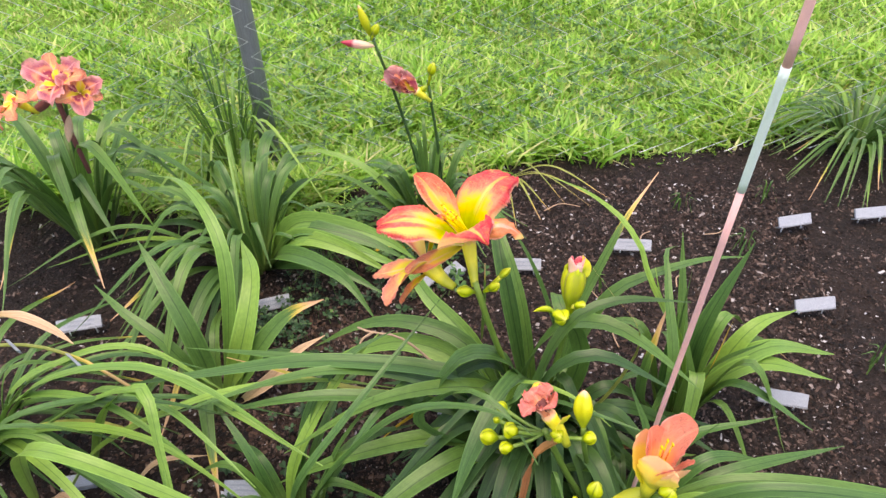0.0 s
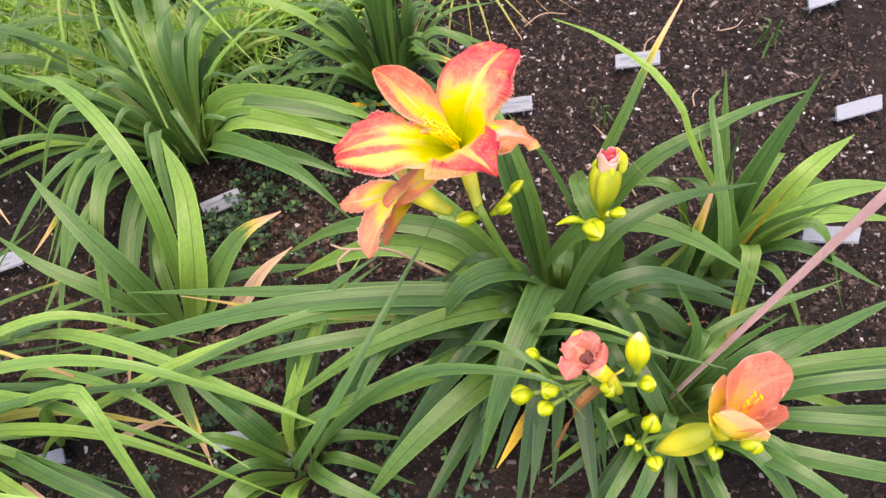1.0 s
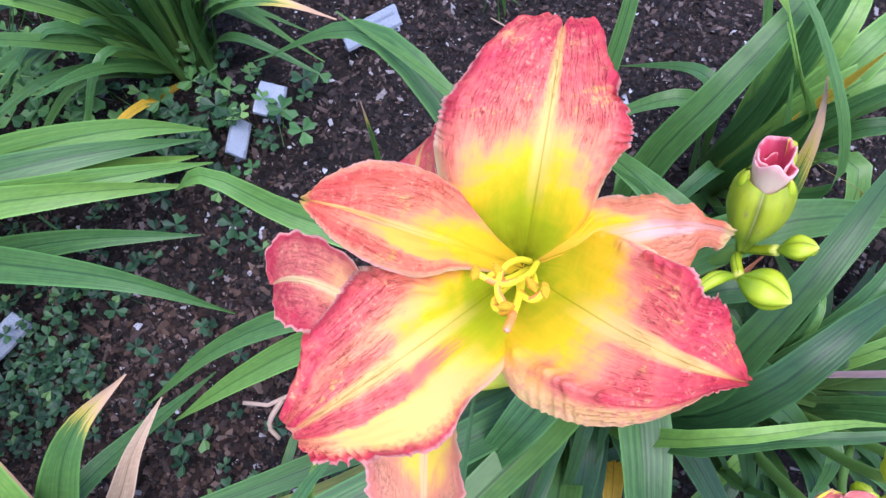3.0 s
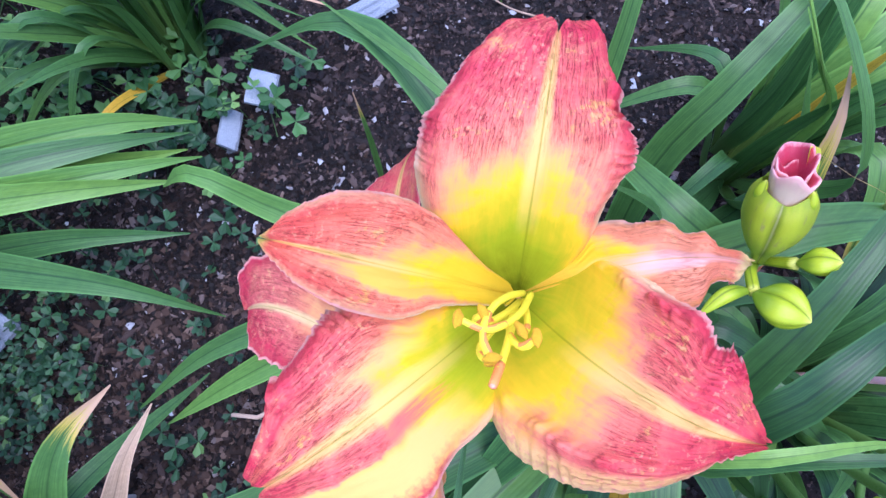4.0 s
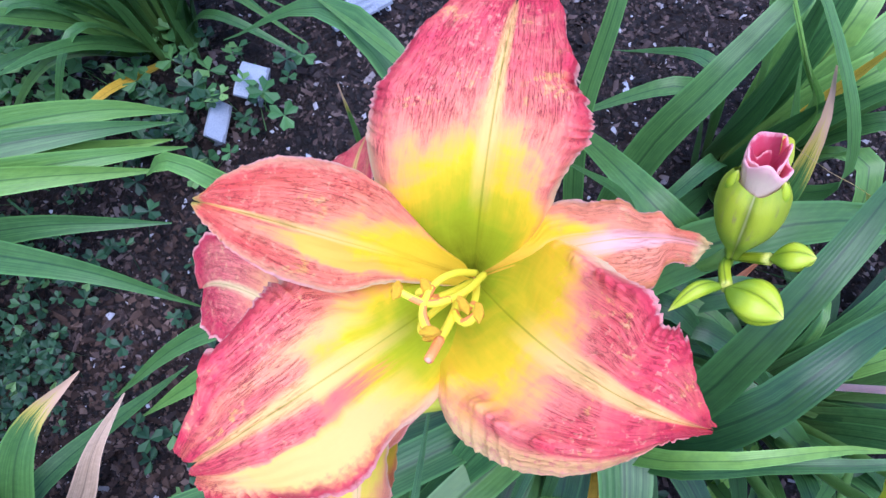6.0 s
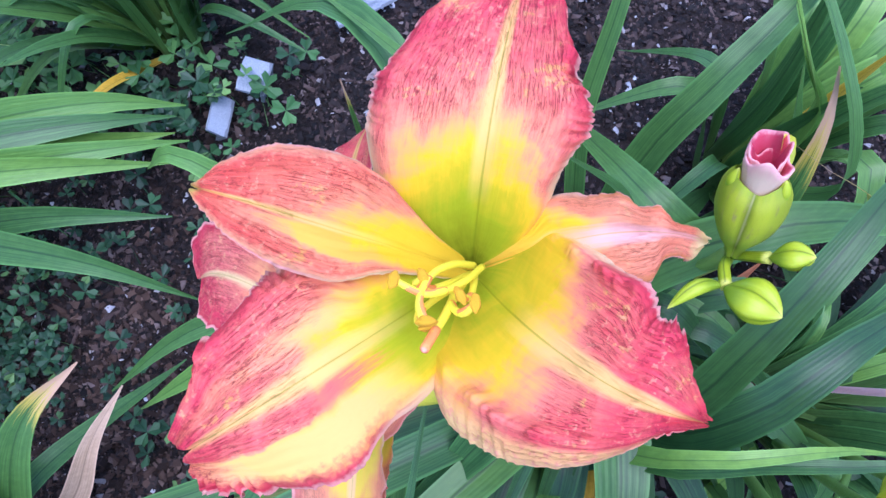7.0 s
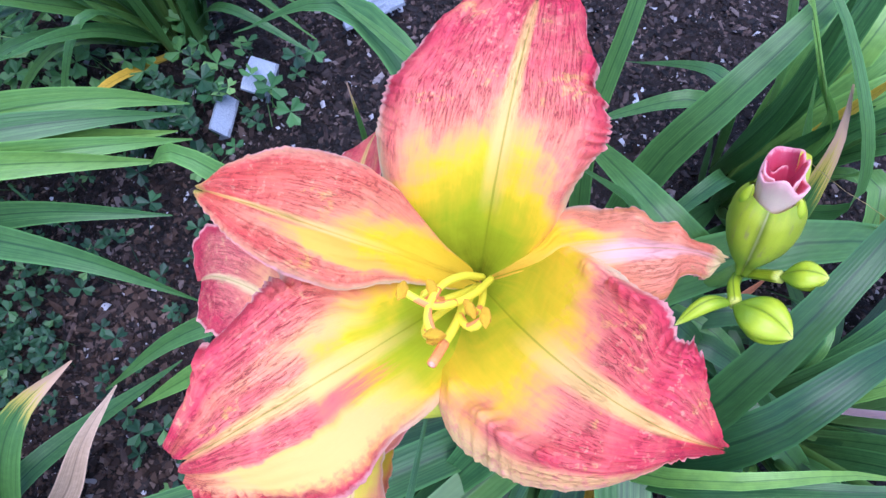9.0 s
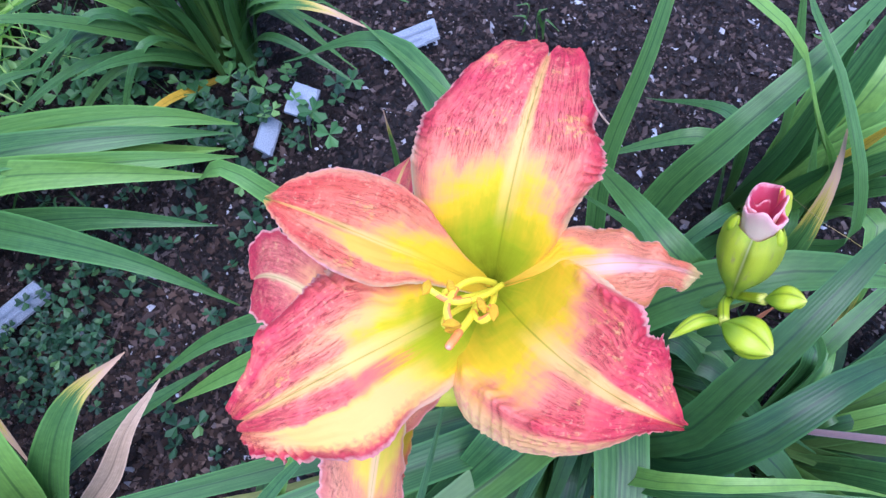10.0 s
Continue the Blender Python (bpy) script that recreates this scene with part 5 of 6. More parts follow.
# ---- the clump with the half-open blooms ----
def front_clump():
    p = thing("daylily", (0.36, 0.545, 0), "green daylily clump with half-open coral blooms and buds", "flower", "daylilies in the bed")
    s1 = part("scape", tube([(0.33, 0.56, 0), (0.28, 0.52, 0.15), (0.245, 0.495, 0.27)], 0.0042, 0.0036, n=12), SCAPE, p)
    # a bloom fading into a twist
    f = part("flower", tube([(0.27, 0.486, 0.262), (0.262, 0.489, 0.278), (0.246, 0.494, 0.3)], 0.0045, 0.0085, n=8, sides=12), BUD_YELLOW, p, "closing salmon bloom with a dark throat")
    o, ax = V3((0.249, 0.493, 0.29)), unit(V3((-0.35, 0.1, 0.85)))
    heart = V3((0.238, 0.498, 0.314))
    for k, (tip, half) in enumerate((((0.223, 0.512, 0.312), 0.0125), ((0.248, 0.508, 0.328), 0.0115), ((0.22, 0.478, 0.312), 0.0115), ((0.252, 0.488, 0.322), 0.013))):
        tip = V3(tip)
        d = unit(tip - heart)
        part("petal", tepal_data(o, heart + d * 0.0085 - ax * 0.001, tip, half, ax - 0.3 * d, nu=34, nv=21, cup=0.65, ruffle=0.4, waves=4, wide=0.6, seed=50 + k, blunt=0.4, end=0.35), PETAL_CLOSING, f)
    part("sepal", tepal_data(o, (0.238, 0.507, 0.309), (0.234, 0.518, 0.323), 0.01, ax, nu=20, nv=11, cup=0.4, ruffle=0.1, seed=57, blunt=0.6), BUD_YELLOW, f, "yellow sepal behind the petals")
    part("sepal", tepal_data((0.256, 0.488, 0.286), (0.259, 0.484, 0.302), (0.26, 0.48, 0.316), 0.0115, ax, nu=20, nv=11, cup=-0.4, ruffle=0.1, seed=58, blunt=0.6), BUD_YELLOW, f, "yellow sepal behind the petals")
    part("withered_throat", bud_data(heart - ax * 0.016, heart + ax * 0.003, 0.0062, ridge=0.7, fat=0.6), WITHERED, f, "dark shrivelled throat")
    c = V3((0.245, 0.495, 0.266))
    bud(s1, (0.285, 0.498, 0.276), (0.281, 0.516, 0.321), 0.0098, BUD_PINKTIP, "yellow-green bud with a pink tip", fat=0.6, ridge=0.3)
    small_buds(s1, c, (((0.186, 0.4815, 0.263), 0.0085, 0.023), ((0.209, 0.48, 0.2825), 0.0082, 0.02), ((0.206, 0.4685, 0.267), 0.0066, 0.019), ((0.196, 0.515, 0.274), 0.0056, 0.016), ((0.192, 0.4985, 0.271), 0.0034, 0.01), ((0.2575, 0.481, 0.283), 0.0068, 0.017), ((0.291, 0.486, 0.279), 0.0068, 0.018)))
    part("bud_stalk", tube([(0.3, 0.53, 0.17), (0.288, 0.505, 0.25), (0.285, 0.499, 0.28)], 0.0032, n=8), SCAPE, s1)
    # the half-open bloom
    s2 = part("scape", tube([(0.37, 0.54, 0), (0.362, 0.49, 0.14), (0.355, 0.455, 0.24)], 0.0042, 0.0036, n=12), SCAPE, p)
    o = V3((0.355, 0.453, 0.258))
    f2 = part("flower", tube([(0.355, 0.455, 0.236), o, (0.358, 0.457, 0.282)], 0.005, 0.013, n=10, sides=12), BUD_YELLOW, p, "half-open coral and yellow bloom")
    up = unit(V3((0.012, 0.011, 0.064)))
    for name, mid, tip, half, mat, end, seed in (
            ("petal", (0.37, 0.472, 0.302), (0.39, 0.475, 0.336), 0.0225, PETAL_CUP, 0.5, 60),
            ("petal", (0.352, 0.47, 0.296), (0.347, 0.479, 0.321), 0.02, PETAL_CUP, 0.4, 61),
            ("petal", (0.371, 0.448, 0.29), (0.384, 0.443, 0.319), 0.02, PETAL_CUP, 0.4, 62),
            ("sepal", (0.341, 0.463, 0.286), (0.344, 0.481, 0.316), 0.0185, BUD_BLUSH, 0.45, 64),
            ("sepal", (0.354, 0.44, 0.285), (0.358, 0.446, 0.318), 0.0215, BUD_BLUSH, 0.6, 65),
            ("sepal", (0.37, 0.441, 0.283), (0.379, 0.441, 0.313), 0.019, BUD_BLUSH, 0.5, 66)):
        mid, tip = V3(mid), V3(tip)
        d = tip - o
        d = unit(d - up * np.dot(d, up))
        part(name, tepal_data(o, mid, tip, half, up - 0.9 * d, nu=40, nv=25, cup=0.45, ruffle=0.05, waves=4, wide=0.62, seed=seed, blunt=0.45, end=end), mat, f2)
    for k, (tip, mid) in enumerate((((0.362, 0.462, 0.327), (0.36, 0.459, 0.3)), ((0.357, 0.457, 0.322), (0.357, 0.456, 0.3)), ((0.367, 0.46, 0.325), (0.364, 0.458, 0.3)))):
        stamen(f2, [o, mid, tip], 0.0009)
    bud(s2, (0.357, 0.46, 0.238), (0.3145, 0.459, 0.167), 0.0128, BUD_YELLOW, "plump yellow bud", fat=0.45, n=26, ridge=0.2)
    small_buds(s2, V3((0.356, 0.455, 0.238)), (((0.37, 0.438, 0.276), 0.0088, 0.021), ((0.349, 0.438, 0.244), 0.006, 0.018)))
    small_buds(s2, V3((0.302, 0.466, 0.175)), (((0.3075, 0.476, 0.197), 0.0085, 0.025), ((0.287, 0.462, 0.192), 0.005, 0.012), ((0.3095, 0.444, 0.182), 0.0072, 0.018), ((0.296, 0.458, 0.183), 0.0035, 0.01)))
    part("bud_stalk", tube([(0.36, 0.49, 0.12), (0.325, 0.478, 0.15), (0.302, 0.466, 0.175)], 0.003, n=8), SCAPE, s2)
    leaves(p, [
        ((0.47, 0.56, 0.12), (0.92, 0.62, 0.05), 0.02),
        ((0.5, 0.53, 0.16), (0.95, 0.56, 0.1), 0.022),
        ((0.48, 0.5, 0.13), (0.9, 0.5, 0.05), 0.022),
        ((0.46, 0.47, 0.12), (0.85, 0.43, 0.05), 0.022),
        ((0.49, 0.52, 0.09), (0.8, 0.55, 0.03), 0.018),
        ((0.47, 0.55, 0.08), (0.76, 0.64, 0.04), 0.018),
        ((0.47, 0.58, 0.1), (0.66, 0.68, 0.07), 0.02),
        ((0.45, 0.45, 0.14), (0.6, 0.36, 0.06), 0.02),
        ((0.42, 0.47, 0.13), (0.5, 0.38, 0.05), 0.02),
        ((0.38, 0.59, 0.14), (0.345, 0.62, 0.22), 0.016),
        ((0.4, 0.57, 0.13), (0.455, 0.59, 0.2), 0.016),
        ((0.33, 0.47, 0.1), (0.28, 0.38, 0.04), 0.02),
        ((0.4, 0.6, 0.12), (0.55, 0.66, 0.14), 0.016),
    ], LEAF)
    leaf(p, [(0.262, 0.5, 0.25), (0.24, 0.481, 0.245), (0.229, 0.477, 0.16), (0.225, 0.481, 0.072)], 0.016, LEAF_RUST, "rust-brown dead leaf hanging from the stalk", turn=1.2)
    leaf(p, [(0.3, 0.53, 0.0), (0.27, 0.5, 0.12), (0.262, 0.49, 0.2), (0.28, 0.46, 0.17)], 0.012)
    filler(p, 12, 0.22, 0.12, 0.018, seed=5, droop=0.8)
    filler(p, 22, 0.2, 0.08, 0.016, LEAF_SHADED, seed=15, droop=0.9)


front_clump()


# ---- the clump with the broad pale fan ----
def side_clump():
    p = thing("daylily", (0.445, 0.745, 0), "green daylily clump with a broad pale fan of leaves", "flower", "daylilies in the bed")
    leaf(p, [(0.44, 0.745, 0), (0.43, 0.72, 0.1), (0.406, 0.713, 0.220), (0.381, 0.719, 0.265), (0.358, 0.727, 0.305), (0.345, 0.743, 0.335), (0.331, 0.753, 0.352), (0.319, 0.767, 0.360), (0.27, 0.82, 0.362), (0.225, 0.862, 0.35)], 0.0155, LEAF_PALE, "long pale leaf bent over")
    leaves(p, [
        ((0.54, 0.76, 0.16), (0.66, 0.805, 0.12), 0.04),
        ((0.53, 0.74, 0.15), (0.64, 0.745, 0.13), 0.036),
        ((0.53, 0.79, 0.17), (0.61, 0.86, 0.15), 0.03),
    ], LEAF_PALE, "broad pale green leaf", fold=0.15)
    leaves(p, [
        ((0.455, 0.765, 0.17), (0.5, 0.81, 0.31), 0.03),
        ((0.43, 0.77, 0.16), (0.41, 0.83, 0.3), 0.022),
        ((0.42, 0.75, 0.17), (0.42, 0.77, 0.3), 0.026),
        ((0.47, 0.72, 0.15), (0.52, 0.7, 0.24), 0.024),
        ((0.41, 0.72, 0.15), (0.4, 0.7, 0.27), 0.022),
        ((0.5, 0.7, 0.15), (0.6, 0.66, 0.12), 0.02),
    ])
    leaf(p, [(0.44, 0.735, 0), (0.41, 0.7, 0.1), (0.404, 0.661, 0.200), (0.395, 0.679, 0.250), (0.386, 0.710, 0.285), (0.383, 0.747, 0.305), (0.382, 0.772, 0.310), (0.405, 0.812, 0.290)], 0.02)
    leaf(p, [(0.43, 0.735, 0), (0.38, 0.69, 0.1), (0.369, 0.667, 0.190), (0.376, 0.681, 0.235), (0.382, 0.695, 0.260), (0.391, 0.715, 0.275)], 0.024, LEAF_TIPPED)
    leaf(p, [(0.45, 0.73, 0), (0.42, 0.713, 0.2), (0.38, 0.727, 0.27), (0.369, 0.749, 0.3)], 0.01, LEAF_PALE, twist=2.0)
    leaf(p, [(0.45, 0.71, 0), (0.449, 0.717, 0.1), (0.43, 0.739, 0.18), (0.426, 0.758, 0.22)], 0.024)
    leaf(p, [(0.46, 0.74, 0), (0.475, 0.735, 0.14), (0.478, 0.728, 0.24)], 0.016, LEAF_GOLD, "golden withering leaf")
    filler(p, 9, 0.2, 0.17, 0.022, seed=6)


side_clump()


# ---- the clump in front on the other side ----
def near_clump():
    p = thing("daylily", (-0.075, 0.48, 0), "young green daylily clump with narrow arching leaves", "flower", "daylilies in the bed")
    leaf(p, [(-0.075, 0.47, 0), (-0.035, 0.445, 0.17), (0.02, 0.49, 0.25), (0.07, 0.57, 0.292), (0.112, 0.636, 0.326)], 0.012, fold=0.8)
    leaf(p, [(-0.085, 0.49, 0), (-0.06, 0.56, 0.16), (-0.02, 0.61, 0.21), (0.04, 0.64, 0.24)], 0.02)
    leaf(p, [(-0.07, 0.48, 0), (0.0, 0.49, 0.15), (0.1, 0.5, 0.27), (0.2, 0.482, 0.305), (0.235, 0.47, 0.29)], 0.02)
    leaf(p, [(-0.08, 0.49, 0), (-0.055, 0.57, 0.1), (-0.03, 0.64, 0.13), (0.02, 0.7, 0.12)], 0.014)
    leaves(p, [
        ((-0.13, 0.5, 0.12), (-0.2, 0.55, 0.17), 0.014),
        ((-0.02, 0.44, 0.1), (0.1, 0.4, 0.05), 0.018),
        ((-0.11, 0.42, 0.1), (-0.17, 0.35, 0.04), 0.018),
        ((-0.02, 0.52, 0.12), (0.03, 0.56, 0.2), 0.012),
        ((-0.12, 0.46, 0.08), (-0.2, 0.43, 0.04), 0.014),
    ])
    leaf(p, [(-0.085, 0.48, 0), (-0.075, 0.511, 0.1), (-0.027, 0.587, 0.19), (0.017, 0.645, 0.225)], 0.02, LEAF_PALE)
    filler(p, 9, 0.22, 0.11, 0.022, seed=7, droop=0.8)


near_clump()


def left_clump():
    p = thing("daylily", (-0.27, 0.655, 0), "green daylily clump with a few broad upright leaves", "flower", "daylilies in the bed")
    leaf(p, [(-0.26, 0.66, 0), (-0.215, 0.7, 0.14), (-0.22, 0.76, 0.185), (-0.291, 0.874, 0.16)], 0.036, LEAF_PALE)
    leaf(p, [(-0.27, 0.66, 0), (-0.3, 0.68, 0.15), (-0.35, 0.72, 0.21), (-0.4, 0.765, 0.235)], 0.032, LEAF, turn=-0.2)
    leaf(p, [(-0.28, 0.66, 0), (-0.33, 0.66, 0.12), (-0.4, 0.68, 0.16), (-0.47, 0.72, 0.17)], 0.022)
    leaf(p, [(-0.26, 0.67, 0), (-0.25, 0.75, 0.25), (-0.34, 0.84, 0.29), (-0.463, 0.914, 0.25)], 0.022, LEAF_PALE)
    leaf(p, [(-0.25, 0.655, 0), (-0.2, 0.69, 0.1), (-0.15, 0.725, 0.155), (-0.099, 0.742, 0.175)], 0.034, LEAF_TIPPED, "green leaf with a papery dry tip", turn=0.7)
    leaf(p, [(-0.235, 0.66, 0), (-0.18, 0.68, 0.05), (-0.14, 0.708, 0.09), (-0.105, 0.736, 0.1)], 0.022, LEAF_DRY, "papery tan dead leaf", turn=0.6)
    filler(p, 4, 0.2, 0.12, 0.022, seed=8)


left_clump()


def back_left_clump():
    p = thing("daylily", (-0.325, 0.975, 0), "large bright green daylily clump by the fence", "flower", "daylilies in the bed")
    leaf(p, [(-0.31, 0.975, 0), (-0.234, 0.971, 0.125), (-0.15, 0.968, 0.135), (-0.06, 0.964, 0.115), (-0.003, 0.962, 0.074)], 0.042, LEAF_PALE, turn=0.9)
    leaf(p, [(-0.31, 0.975, 0), (-0.23, 0.96, 0.1), (-0.14, 0.948, 0.11), (-0.02, 0.942, 0.07)], 0.042, LEAF_PALE, turn=0.9)
    leaf(p, [(-0.31, 0.975, 0), (-0.22, 0.95, 0.11), (-0.13, 0.925, 0.12), (-0.03, 0.91, 0.08)], 0.032, LEAF_PALE, turn=0.6)
    leaf(p, [(-0.312, 0.97, 0), (-0.23, 0.966, 0.118), (-0.15, 0.955, 0.13), (-0.07, 0.95, 0.112), (-0.012, 0.951, 0.08)], 0.034, turn=0.6)
    leaf(p, [(-0.312, 0.97, 0), (-0.225, 0.952, 0.112), (-0.14, 0.935, 0.12), (-0.06, 0.928, 0.1), (-0.01, 0.93, 0.07)], 0.032, LEAF_PALE, turn=0.7)
    leaf(p, [(-0.31, 0.97, 0), (-0.25, 0.925, 0.09), (-0.153, 0.86, 0.14), (-0.085, 0.815, 0.145), (-0.03, 0.775, 0.105)], 0.034, turn=0.6)
    leaf(p, [(-0.31, 0.97, 0), (-0.22, 0.92, 0.08), (-0.13, 0.89, 0.1), (-0.04, 0.862, 0.08)], 0.03, turn=0.6)
    leaf(p, [(-0.31, 0.98, 0), (-0.26, 0.99, 0.14), (-0.19, 0.99, 0.22), (-0.12, 1.03, 0.25)], 0.022, LEAF_PALE)
    leaf(p, [(-0.31, 0.985, 0), (-0.25, 1.01, 0.1), (-0.2, 1.03, 0.13), (-0.15, 1.06, 0.1)], 0.02)
    filler(p, 28, 0.4, 0.17, 0.021, turn=(60, 290), seed=9, droop=0.8)
    filler(p, 10, 0.2, 0.17, 0.015, seed=10, droop=0.35, mat=LEAF)
    filler(p, 14, 0.4, 0.13, 0.02, turn=(120, 280), seed=20, droop=0.8)


back_left_clump()


def bloom(plant, o, axis, size, mat, sepal_mat, label, seed, lax=0.5, count=6, spread=1.0):
    """A smaller bloom: three petals and three sepals round the throat o."""
    o, ax = V3(o), unit(V3(axis))
    e1 = unit(np.cross(ax, V3((0.1, 0.9, 0.3))))
    e2 = np.cross(ax, e1)
    fl = part("flower", tube([o - ax * 0.03, o - ax * 0.012, o + ax * 0.002], 0.003, 0.008, n=8, sides=10), BUD_YELLOW, plant, label)
    r = random.Random(seed)
    for k in range(count):
        a = radians(60 * k + r.uniform(-12, 12))
        d = math.cos(a) * e1 + math.sin(a) * e2
        odd = k % 2
        ln = size * r.uniform(0.85, 1.1)
        part("sepal" if odd else "petal", tepal_data(o, o + ax * ln * (0.32 + 0.25 * (1 - spread)) + d * ln * 0.4 * spread, o + ax * ln * lax * r.uniform(0.3 + 0.6 * (1 - spread), 1.0) + d * ln * spread, ln * (0.26 if odd else 0.4), ax, nu=18, nv=11, cup=0.3, ruffle=0.4, seed=seed + k, wide=0.58), sepal_mat if odd else mat, fl)
    return fl


def back_clump():
    p = thing("daylily", (-0.005, 1.085, 0), "dark green daylily clump with two tall scapes at the lawn", "flower", "daylilies in the bed")
    leaf(p, [(0.0, 1.08, 0), (0.05, 1.03, 0.14), (0.1, 0.99, 0.17), (0.14, 0.97, 0.15)], 0.018, LEAF_TIPPED)
    leaves(p, [
        ((-0.1, 1.115, 0.13), (-0.2, 1.12, 0.11), 0.015),
        ((-0.08, 1.09, 0.09), (-0.16, 1.09, 0.075), 0.014),
        ((-0.09, 1.12, 0.16), (-0.18, 1.14, 0.15), 0.015),
        ((0.05, 1.03, 0.15), (0.11, 1.0, 0.16), 0.014),
        ((0.03, 1.04, 0.16), (0.06, 1.0, 0.21), 0.013),
        ((-0.02, 1.05, 0.13), (-0.03, 1.02, 0.19), 0.012),
        ((0.07, 1.06, 0.15), (0.16, 1.05, 0.14), 0.014),
    ])
    leaf(p, [(-0.01, 1.08, 0), (-0.055, 1.039, 0.102), (-0.083, 1.013, 0.14), (-0.112, 0.986, 0.165)], 0.02, LEAF, turn=-0.5)
    leaf(p, [(-0.01, 1.085, 0), (-0.05, 1.071, 0.079), (-0.084, 1.061, 0.125), (-0.15, 1.042, 0.19), (-0.2, 1.03, 0.2)], 0.018, turn=-0.5)
    leaf(p, [(-0.01, 1.09, 0), (-0.07, 1.09, 0.12), (-0.14, 1.1, 0.18), (-0.23, 1.12, 0.19), (-0.3, 1.13, 0.17)], 0.016, LEAF_PALE, turn=-0.5)
    filler(p, 26, 0.22, 0.17, 0.016, turn=(-15, 195), seed=12, droop=0.5, mat=LEAF)
    filler(p, 9, 0.12, 0.24, 0.014, turn=(0, 190), seed=13, droop=0.15)
    filler(p, 9, 0.25, 0.13, 0.014, turn=(150, 215), seed=23, droop=0.5, mat=LEAF)
    filler(p, 6, 0.17, 0.14, 0.013, turn=(-60, 10), seed=24, droop=0.4, mat=LEAF)
    leaf(p, [(-0.02, 1.07, 0), (-0.08, 1.02, 0.05), (-0.12, 1.0, 0.03)], 0.014, LEAF_GOLD, "golden withering leaf")
    for pts in ([(-0.01, 1.1, 0), (-0.03, 1.1, 0.2), (-0.065, 1.09, 0.36), (-0.09, 1.08, 0.45)], [(0.02, 1.1, 0), (0.015, 1.1, 0.2), (0.0, 1.09, 0.37)]):
        part("scape", tube(pts, 0.003, 0.0026, n=14), SCAPE_DARK, p)
    bud(p, (-0.09, 1.08, 0.445), (-0.105, 1.075, 0.5), 0.007, BUD_PINKTIP)
    bud(p, (-0.09, 1.08, 0.44), (-0.075, 1.075, 0.47), 0.006, BUD_GREEN)
    bud(p, (-0.085, 1.08, 0.43), (-0.14, 1.07, 0.438), 0.007, BUD_PINK, "drooping faded bloom")
    f = bloom(p, (-0.018, 1.083, 0.352), (-0.75, -0.1, 0.62), 0.05, PETAL_MAUVE, PETAL_OPENING, "half-shut coral bloom with purple tips", 70, 1.5, 6, 0.34)
    bud(p, (0.0, 1.09, 0.36), (0.012, 1.085, 0.405), 0.0065, BUD_GREEN)
    bud(p, (0.0, 1.09, 0.36), (-0.015, 1.085, 0.35), 0.0055, BUD_GREEN)


back_clump()


def far_left_clump():
    p = thing("daylily", (-0.7, 1.0, 0), "green daylily clump with ragged pink and purple blooms", "flower", "daylilies in the bed")
    filler(p, 30, 0.36, 0.24, 0.026, seed=14, droop=0.55)
    part("scape", tube([(-0.7, 1.0, 0), (-0.65, 0.98, 0.2), (-0.6, 0.96, 0.36)], 0.0036, 0.003, n=12), SCAPE_DARK, p)
    bloom(p, (-0.6, 0.96, 0.385), (0.1, -0.5, 0.85), 0.055, PETAL_MAUVE, PETAL_BACK, "ragged pink bloom with a purple eye", 80, 0.6)
    bloom(p, (-0.565, 0.96, 0.37), (0.4, -0.5, 0.6), 0.042, PETAL_MAUVE, PETAL_BACK, "ragged pink bloom with a purple eye", 88, 0.8)
    part("dry_stalk", tube([(-0.62, 0.97, 0.2), (-0.615, 0.96, 0.29), (-0.61, 0.955, 0.36)], 0.004, 0.005, n=8), WITHERED, p, "blackened spent flower stalk")
    bud(p, (-0.62, 0.96, 0.36), (-0.66, 0.94, 0.335), 0.008, WITHERED, "withered dark spent bloom")
    bud(p, (-0.6, 0.955, 0.33), (-0.6, 0.93, 0.29), 0.007, TWIG, "withered dark spent bloom")
    bloom(p, (-0.66, 0.93, 0.36), (-0.4, -0.3, 0.6), 0.05, PETAL_BACK, PETAL_BACK, "drooping faded yellow bloom", 95, 0.1, 4)


far_left_clump()


